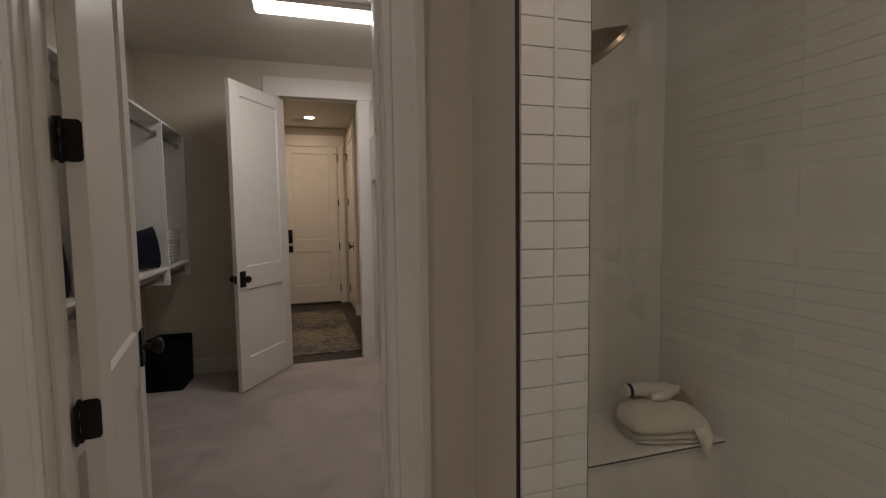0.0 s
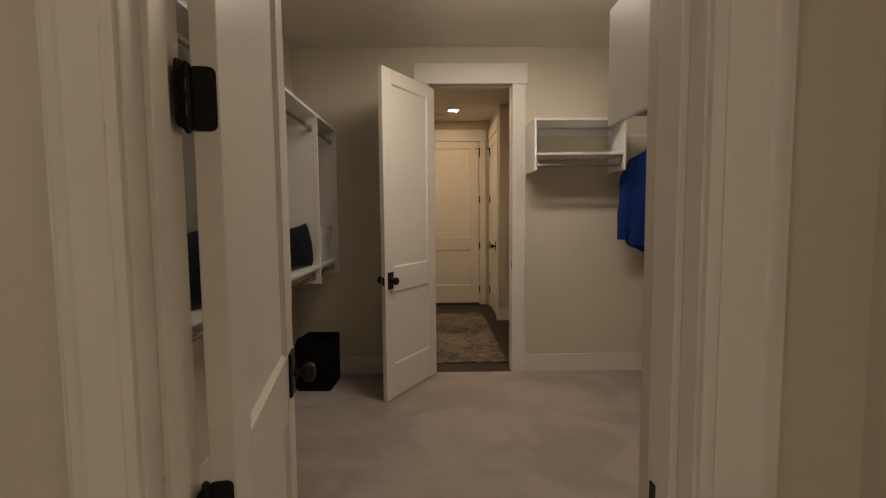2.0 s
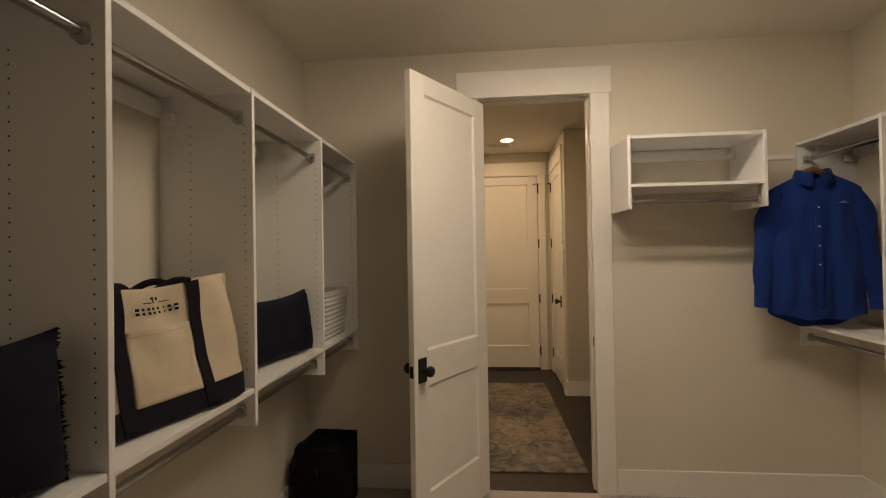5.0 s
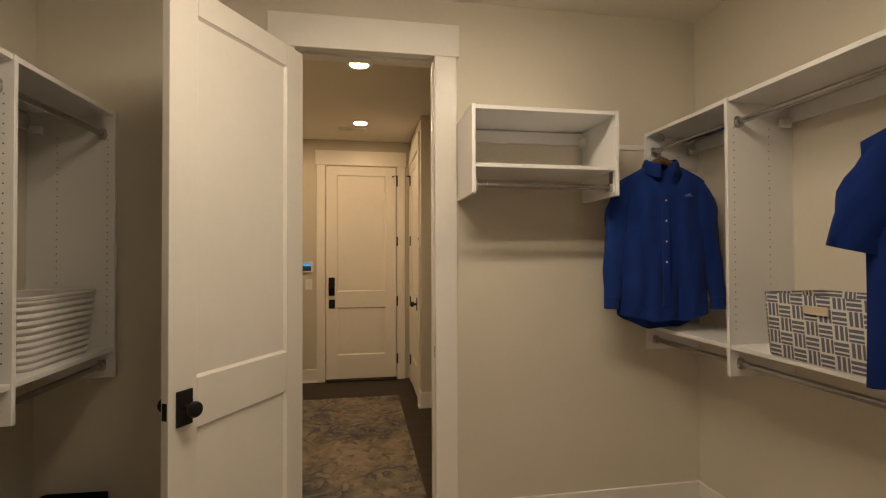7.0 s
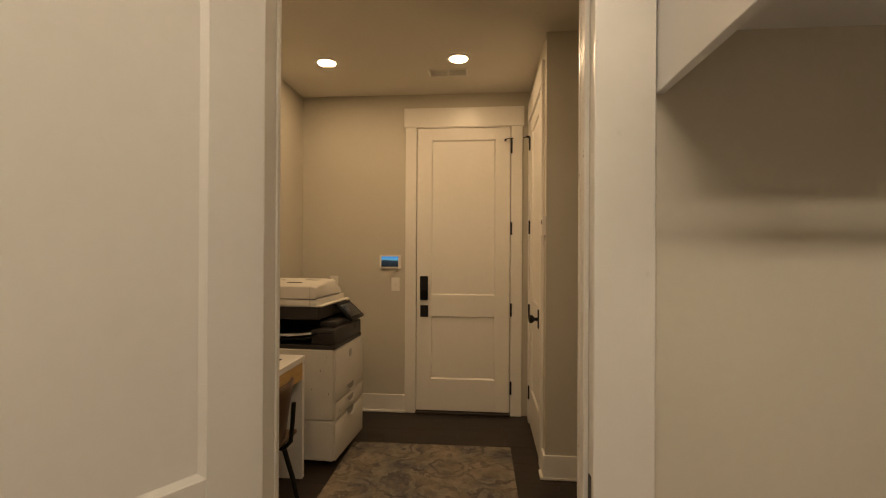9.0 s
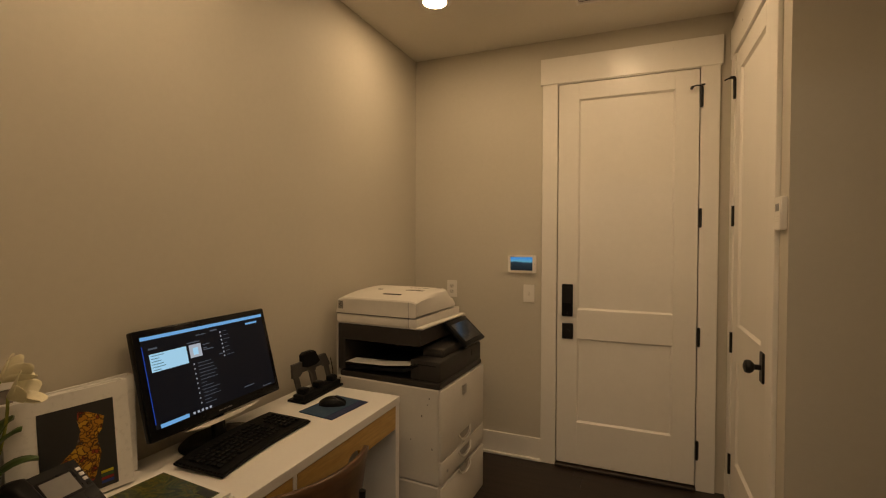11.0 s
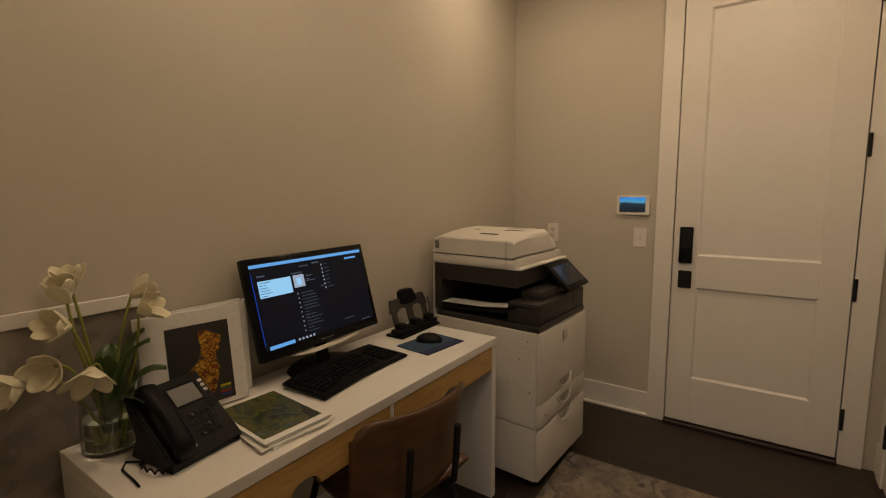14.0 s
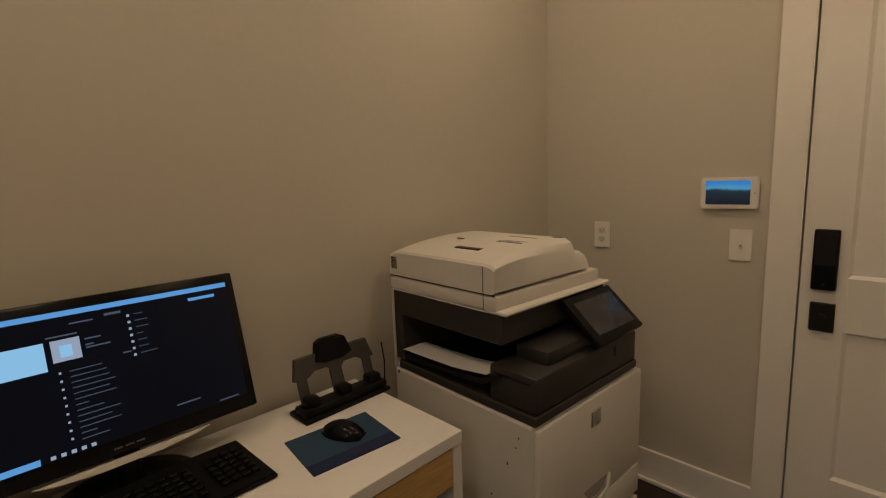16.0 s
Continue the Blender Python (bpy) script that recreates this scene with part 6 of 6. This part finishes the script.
def tulip(tip, lean, open_, bend):
    tip = Vector(tip)
    root = Vector((rnd.uniform(-0.02, 0.02), rnd.uniform(-0.02, 0.02), 0.02))
    lip = Vector((tip.x * 0.22, tip.y * 0.22, 0.17))
    pts = []
    for k in range(15):
        t = k / 14
        p = root * (1 - t) ** 2 + lip * 2 * t * (1 - t) + tip * t * t
        p += Vector(bend) * math.sin(math.pi * t) * t
        pts.append(p)
    bm = bmesh.new()
    add_tube(bm, pts, 0.0034, 8)
    stem = part("stem", bm, STEM, vase)
    d = (Vector(lean)).normalized()
    q = d.to_track_quat("Z", "Y").to_matrix().to_4x4()
    for k in range(6):
        bm = bmesh.new()
        a0 = k * math.pi / 3 + rnd.uniform(-0.15, 0.15)
        op = open_ * 0.45 * rnd.uniform(0.6, 1.3) + (0.06 if k % 2 else 0)
        le = 0.064 * rnd.uniform(0.92, 1.1)
        vs = []
        for i in range(9):
            t = i / 8
            wid = 0.029 * math.sin(math.pi * min(0.98, 0.06 + t * 0.86)) ** 0.75
            r = 0.006 + 0.026 * math.sin(t * 1.75) * (0.75 + op) + op * 0.055 * t ** 2
            z = le * t * (1 - 0.45 * op * t)
            row = []
            for j in range(7):
                s = j / 3 - 1
                ang = a0 + s * wid / max(0.014, r) * 0.9
                rr = r * (1 - 0.10 * s * s * (1 - t))
                row.append((rr * math.cos(ang), rr * math.sin(ang), z - 0.004 * s * s * t))
            vs.append([bm.verts.new(p) for p in row])
        for i in range(8):
            for j in range(6):
                bm.faces.new((vs[i][j], vs[i + 1][j], vs[i + 1][j + 1], vs[i][j + 1]))
        bmesh.ops.transform(bm, matrix=Matrix.Translation(tip) @ q, verts=bm.verts)
        thick(part("petal", bm, PETAL, stem, "", 80), 0.0012)


for tip, lean, op, bend in (((0.0, -0.062, 0.385), (0.1, -0.3, 1), 0.15, (0, -0.02, 0)), ((0.03, -0.07, 0.335), (0.4, -0.9, 0.35), 0.25, (0.02, 0, 0.02)), ((-0.02, -0.045, 0.41), (0.1, -0.15, 1), 0.2, (0, 0, 0)),
                            ((0.0, 0.07, 0.375), (0.2, 0.8, 0.5), 0.35, (0, 0.0, 0.03)), ((0.015, 0.078, 0.335), (0.5, 0.6, 0.3), 0.6, (0.02, 0.03, 0)), ((0.055, -0.045, 0.235), (0.6, -0.3, -0.7), 0.75, (0.03, 0, 0.07)),
                            ((0.04, -0.105, 0.255), (0.6, -0.6, 0.0), 0.4, (0, -0.02, 0.05)), ((0.03, -0.155, 0.235), (0.3, -0.9, -0.1), 0.5, (0, -0.03, 0.06))):
    tulip(tip, lean, op, bend)
for az, le, up, wd in ((40, 0.11, 0.33, 0.034), (80, 0.09, 0.34, 0.042), (10, 0.14, 0.20, 0.034), (-60, 0.09, 0.27, 0.028), (150, 0.07, 0.30, 0.034), (-20, 0.07, 0.31, 0.028), (60, 0.13, 0.24, 0.036)):
    bm = bmesh.new()
    a = radians(az)
    vs = []
    for i in range(13):
        t = i / 12
        c = Vector((le * t ** 1.5 * math.cos(a), le * t ** 1.5 * math.sin(a), 0.04 + up * t - 0.10 * t ** 3))
        w = wd * math.sin(math.pi * min(0.985, 0.1 + 0.88 * t)) ** 0.8
        sd = Vector((-math.sin(a), math.cos(a), 0))
        vs.append([bm.verts.new(c + sd * w * s + Vector((0, 0, 0.010 * abs(s)))) for s in (-1, -0.5, 0, 0.5, 1)])
    for i in range(12):
        for j in range(4):
            bm.faces.new((vs[i][j], vs[i + 1][j], vs[i + 1][j + 1], vs[i][j + 1]))
    thick(part("leaf", bm, LEAF, vase, "", 80), 0.0012)

# framed board standing behind the desk's end
fr = thing("framed_board", Matrix.Translation((-1.064, 5.765, 0.0)), "grey marbled board in a white frame, leaning on the wall", "framed board")
MARBLE = surf("grey_marbled_print", (0.27, 0.24, 0.21), 0.28, 0.22, 3.5, 14)
boxes_part("frame", [((0, 0, 0), (0.016, 0.03, 1.112)), ((0, 0.50, 0), (0.016, 0.53, 1.112)), ((0, 0.03, 1.076), (0.016, 0.5, 1.112)), ((0, 0.03, 0.0), (0.016, 0.5, 0.03))], LACQUER, fr, 0.0015)
box_part("board", (0.002, 0.03, 0.03), (0.010, 0.50, 1.076), MARBLE, fr, 0.0)

# ---- on the hall walls ----
sp = thing("security_panel", pose(-0.277, YF, 1.30), "white wall touch panel showing a blue landscape", "control panel")
bm = bmesh.new()
add_prism(bm, rounded(0.19, 0.118, 0.012, 4), 1, -0.018, 0.0, 0.003)
part("case", bm, TRIM, sp)


def landscape():
    m, nt, b = nodes_of("panel_picture")
    co = nt.nodes.new("ShaderNodeTexCoord").outputs["Object"]
    sep = nt.nodes.new("ShaderNodeSeparateXYZ")
    nt.links.new(co, sep.inputs[0])
    n1 = noise_tex(nt, 25, 4, 0.6, co)
    ad = nt.nodes.new("ShaderNodeMath")
    ad.operation = "MULTIPLY_ADD"
    nt.links.new(n1.outputs[0], ad.inputs[0])
    ad.inputs[1].default_value = 0.02
    nt.links.new(sep.outputs[2], ad.inputs[2])
    mr = nt.nodes.new("ShaderNodeMapRange")
    mr.inputs[1].default_value, mr.inputs[2].default_value = -0.03, 0.072
    nt.links.new(ad.outputs[0], mr.inputs[0])
    c = ramp(nt, mr.outputs[0], [(0.0, (0.004, 0.012, 0.02)), (0.42, (0.012, 0.03, 0.045)), (0.5, (0.02, 0.05, 0.08)), (0.58, (0.12, 0.42, 0.62)), (0.75, (0.05, 0.30, 0.72)), (1.0, (0.03, 0.18, 0.62))]).outputs[0]
    nt.links.new(c, b.inputs["Emission Color"])
    b.inputs["Emission Strength"].default_value = 0.9
    b.inputs["Base Color"].default_value = (0.01, 0.01, 0.01, 1)
    b.inputs["Roughness"].default_value = 0.2
    return m


box_part("screen", (-0.077, -0.0192, -0.042), (0.070, -0.018, 0.046), landscape(), sp, 0.0, "lit screen with a blue landscape")
bm = bmesh.new()
add_cyl(bm, (0.084, -0.018, 0.0), (0.084, -0.0195, 0.0), 0.003, seg=10)
part("button", bm, ZINC, sp)


def wall_plate(name, m, label, cat, kind):
    p = thing(name, m, label, cat)
    bm = bmesh.new()
    add_prism(bm, rounded(0.074, 0.118, 0.005, 3), 1, -0.006, 0.0, 0.002)
    part("plate", bm, TRIM, p)
    if kind == "switch":
        box_part("toggle_frame", (-0.006, -0.0072, -0.013), (0.006, -0.006, 0.013), COPIERW, p, 0.0)
        box_part("toggle", (-0.004, -0.016, 0.0), (0.004, -0.006, 0.01), TRIM, p, 0.001)
    else:
        for z in (0.0195, -0.0195):
            bm = bmesh.new()
            add_prism(bm, rounded(0.034, 0.028, 0.012, 4, 0, z), 1, -0.0078, -0.006)
            so = part("socket", bm, COPIERW, p)
            boxes_part("slots", [((-0.008, -0.0084, z - 0.002), (-0.006, -0.0078, z + 0.007)), ((0.006, -0.0084, z - 0.002), (0.008, -0.0078, z + 0.007)), ((-0.002, -0.0084, z - 0.010), (0.002, -0.0078, z - 0.006))], BLACKPL, so, 0.0)
    return p


wall_plate("light_switch", pose(-0.232, YF, 1.105), "white toggle light switch on the wall", "light switch", "switch")
wall_plate("power_outlet", pose(-0.78, YF, 1.115), "white double power outlet on the wall", "power outlet", "outlet")
th = thing("thermostat", Matrix.Translation((0.915, 7.622, 1.56)) @ pose(0, 0, 0, 0, 0, -90), "small white wall thermostat beside a door", "thermostat")
bm = bmesh.new()
add_prism(bm, rounded(0.075, 0.12, 0.006, 3), 1, -0.022, 0.0, 0.003)
part("case", bm, TRIM, th)
box_part("display", (-0.022, -0.0232, 0.008), (0.022, -0.022, 0.035), PHSCR, th, 0.0)
boxes_part("marks", [((-0.018, -0.0228, -0.03 + 0.008 * k), (0.018, -0.022, -0.027 + 0.008 * k)) for k in range(3)], COPIERW, th, 0.0)

# copier cable down the wall
cab = thing("power_cable", pose(-1.02, 7.53, 0.0), "thin black power cable beside the copier", "cable")
bm = bmesh.new()
add_tube(bm, [(0, 0, 0.004), (0.0, 0.0, 0.3), (0.015, 0.0, 0.6), (0.03, 0.005, 0.74), (0.03, 0.008, 0.80), (0.012, 0.012, 0.86)], 0.0022, 8)
part("cord", bm, BLACKPL, cab)


# ---- tiles and floor boards ----
def tile_mesh(w, h, t=0.0045, e=0.001):
    """A bevelled tile, face towards -y, from the origin."""
    bm = bmesh.new()
    out = [bm.verts.new(p) for p in ((0, 0, 0), (w, 0, 0), (w, 0, h), (0, 0, h))]
    mid = [bm.verts.new(p) for p in ((0, -t + e, 0), (w, -t + e, 0), (w, -t + e, h), (0, -t + e, h))]
    top = [bm.verts.new(p) for p in ((e, -t, e), (w - e, -t, e), (w - e, -t, h - e), (e, -t, h - e))]
    for a, b in ((out, mid), (mid, top)):
        for k in range(4):
            bm.faces.new((a[k], a[(k + 1) % 4], b[(k + 1) % 4], b[k]))
    bm.faces.new(top)
    return finish("tile", bm, TILE, 20)


def tile_piece(me, parent, m):
    o = new("tile", me)
    o.parent = parent
    o.matrix_basis = m @ pose(0, 0, 0, random.uniform(-0.12, 0.12), 0, random.uniform(-0.12, 0.12))


PITCH, GAP = 0.0562, 0.0016
end = structure("tiled_wall_end", [((SX0 + 0.003, 1.965, 0), (SX1, 1.972, H))], GROUT, "white glazed tile on the end of the stub wall", "tile")
me = tile_mesh(0.160, PITCH - GAP)
for r in range(48):
    tile_piece(me, end, pose(SX0 + 0.004, 1.965, r * PITCH + 0.004))
side = structure("tiled_shower_wall", [((SHX - 0.007, -1.5, 0), (SHX, 2.89, H))], GROUT, "white stacked glazed tile on the shower wall", "tile")
me = tile_mesh(0.6094, PITCH - 0.0008, 0.0045, 0.0005)
bm = bmesh.new()
for r in range(48):
    for c in range(8):
        y = 2.885 - 0.610 * (c + 1)
        if y < -1.5:
            continue
        m = Matrix.Translation((SHX - 0.007, y + 0.610, r * PITCH + 0.004)) @ pose(0, 0, 0, 0, 0, -90)
        if c < 3 and 4 <= r < 44:
            tile_piece(me, side, m)
        else:
            k = len(bm.verts)
            bm.from_mesh(me)
            bm.verts.ensure_lookup_table()
            bmesh.ops.transform(bm, matrix=m, verts=bm.verts[k:])
rest = part("tiles_beyond", bm, TILE, side, "", 20)
rest["kind"] = "stuff"
back = structure("tiled_shower_back", [((SX1, 2.89, 0), (SHX, 2.897, H))], GROUT, "large smooth white shower wall tile", "tile")
me = tile_mesh(0.504, 1.198)
for r in range(3):
    for c in range(2):
        tile_piece(me if r < 2 else tile_mesh(0.504, 0.34), back, pose(SX1 + 0.004 + 0.506 * c, 2.89, r * 1.2 + 0.002))
inner = structure("tiled_shower_inner", [((SX1, 1.972, 0), (SX1 + 0.007, 2.89, H))], GROUT, "white glazed tile inside the shower", "tile")
me = tile_mesh(0.304 - GAP, PITCH - GAP)
bm = bmesh.new()
for r in range(48):
    for c in range(3):
        k = len(bm.verts)
        bm.from_mesh(me)
        bm.verts.ensure_lookup_table()
        bmesh.ops.transform(bm, matrix=Matrix.Translation((SX1 + 0.007, 1.975 + 0.304 * c, r * PITCH + 0.004)) @ pose(0, 0, 0, 0, 0, 90), verts=bm.verts[k:])
rest = part("tiles", bm, TILE, inner, "", 20)
rest["kind"] = "stuff"

boards = tagged(new("floor_hall"), "dark stained oak floor boards", "wood floor", kind="structure")


def board_mesh(w, d):
    bm = bmesh.new()
    add_box(bm, (0, 0, -0.02), (w, d - 0.0006, 0.0), 0.0006)
    return finish("floor_board", bm, OAK)


rnd = random.Random(3)
meshes = {}
y = YB + 0.006
row = 0
while y < YF + 0.1:
    x = XL - rnd.uniform(0.1, 1.0)
    while x < 2.36:
        w = rnd.choice((0.9, 1.2, 1.5))
        a, b = max(x, XL), min(x + w, 2.36)
        if b - a > 0.02:
            key_ = round(b - a, 3)
            if key_ not in meshes:
                meshes[key_] = board_mesh(b - a - 0.0012, 0.127)
            o = new("floor_board", meshes[key_])
            o.parent = boards
            o.matrix_basis = pose(a, y, rnd.uniform(-0.0006, 0.0))
        x += w
    y += 0.127
    row += 1
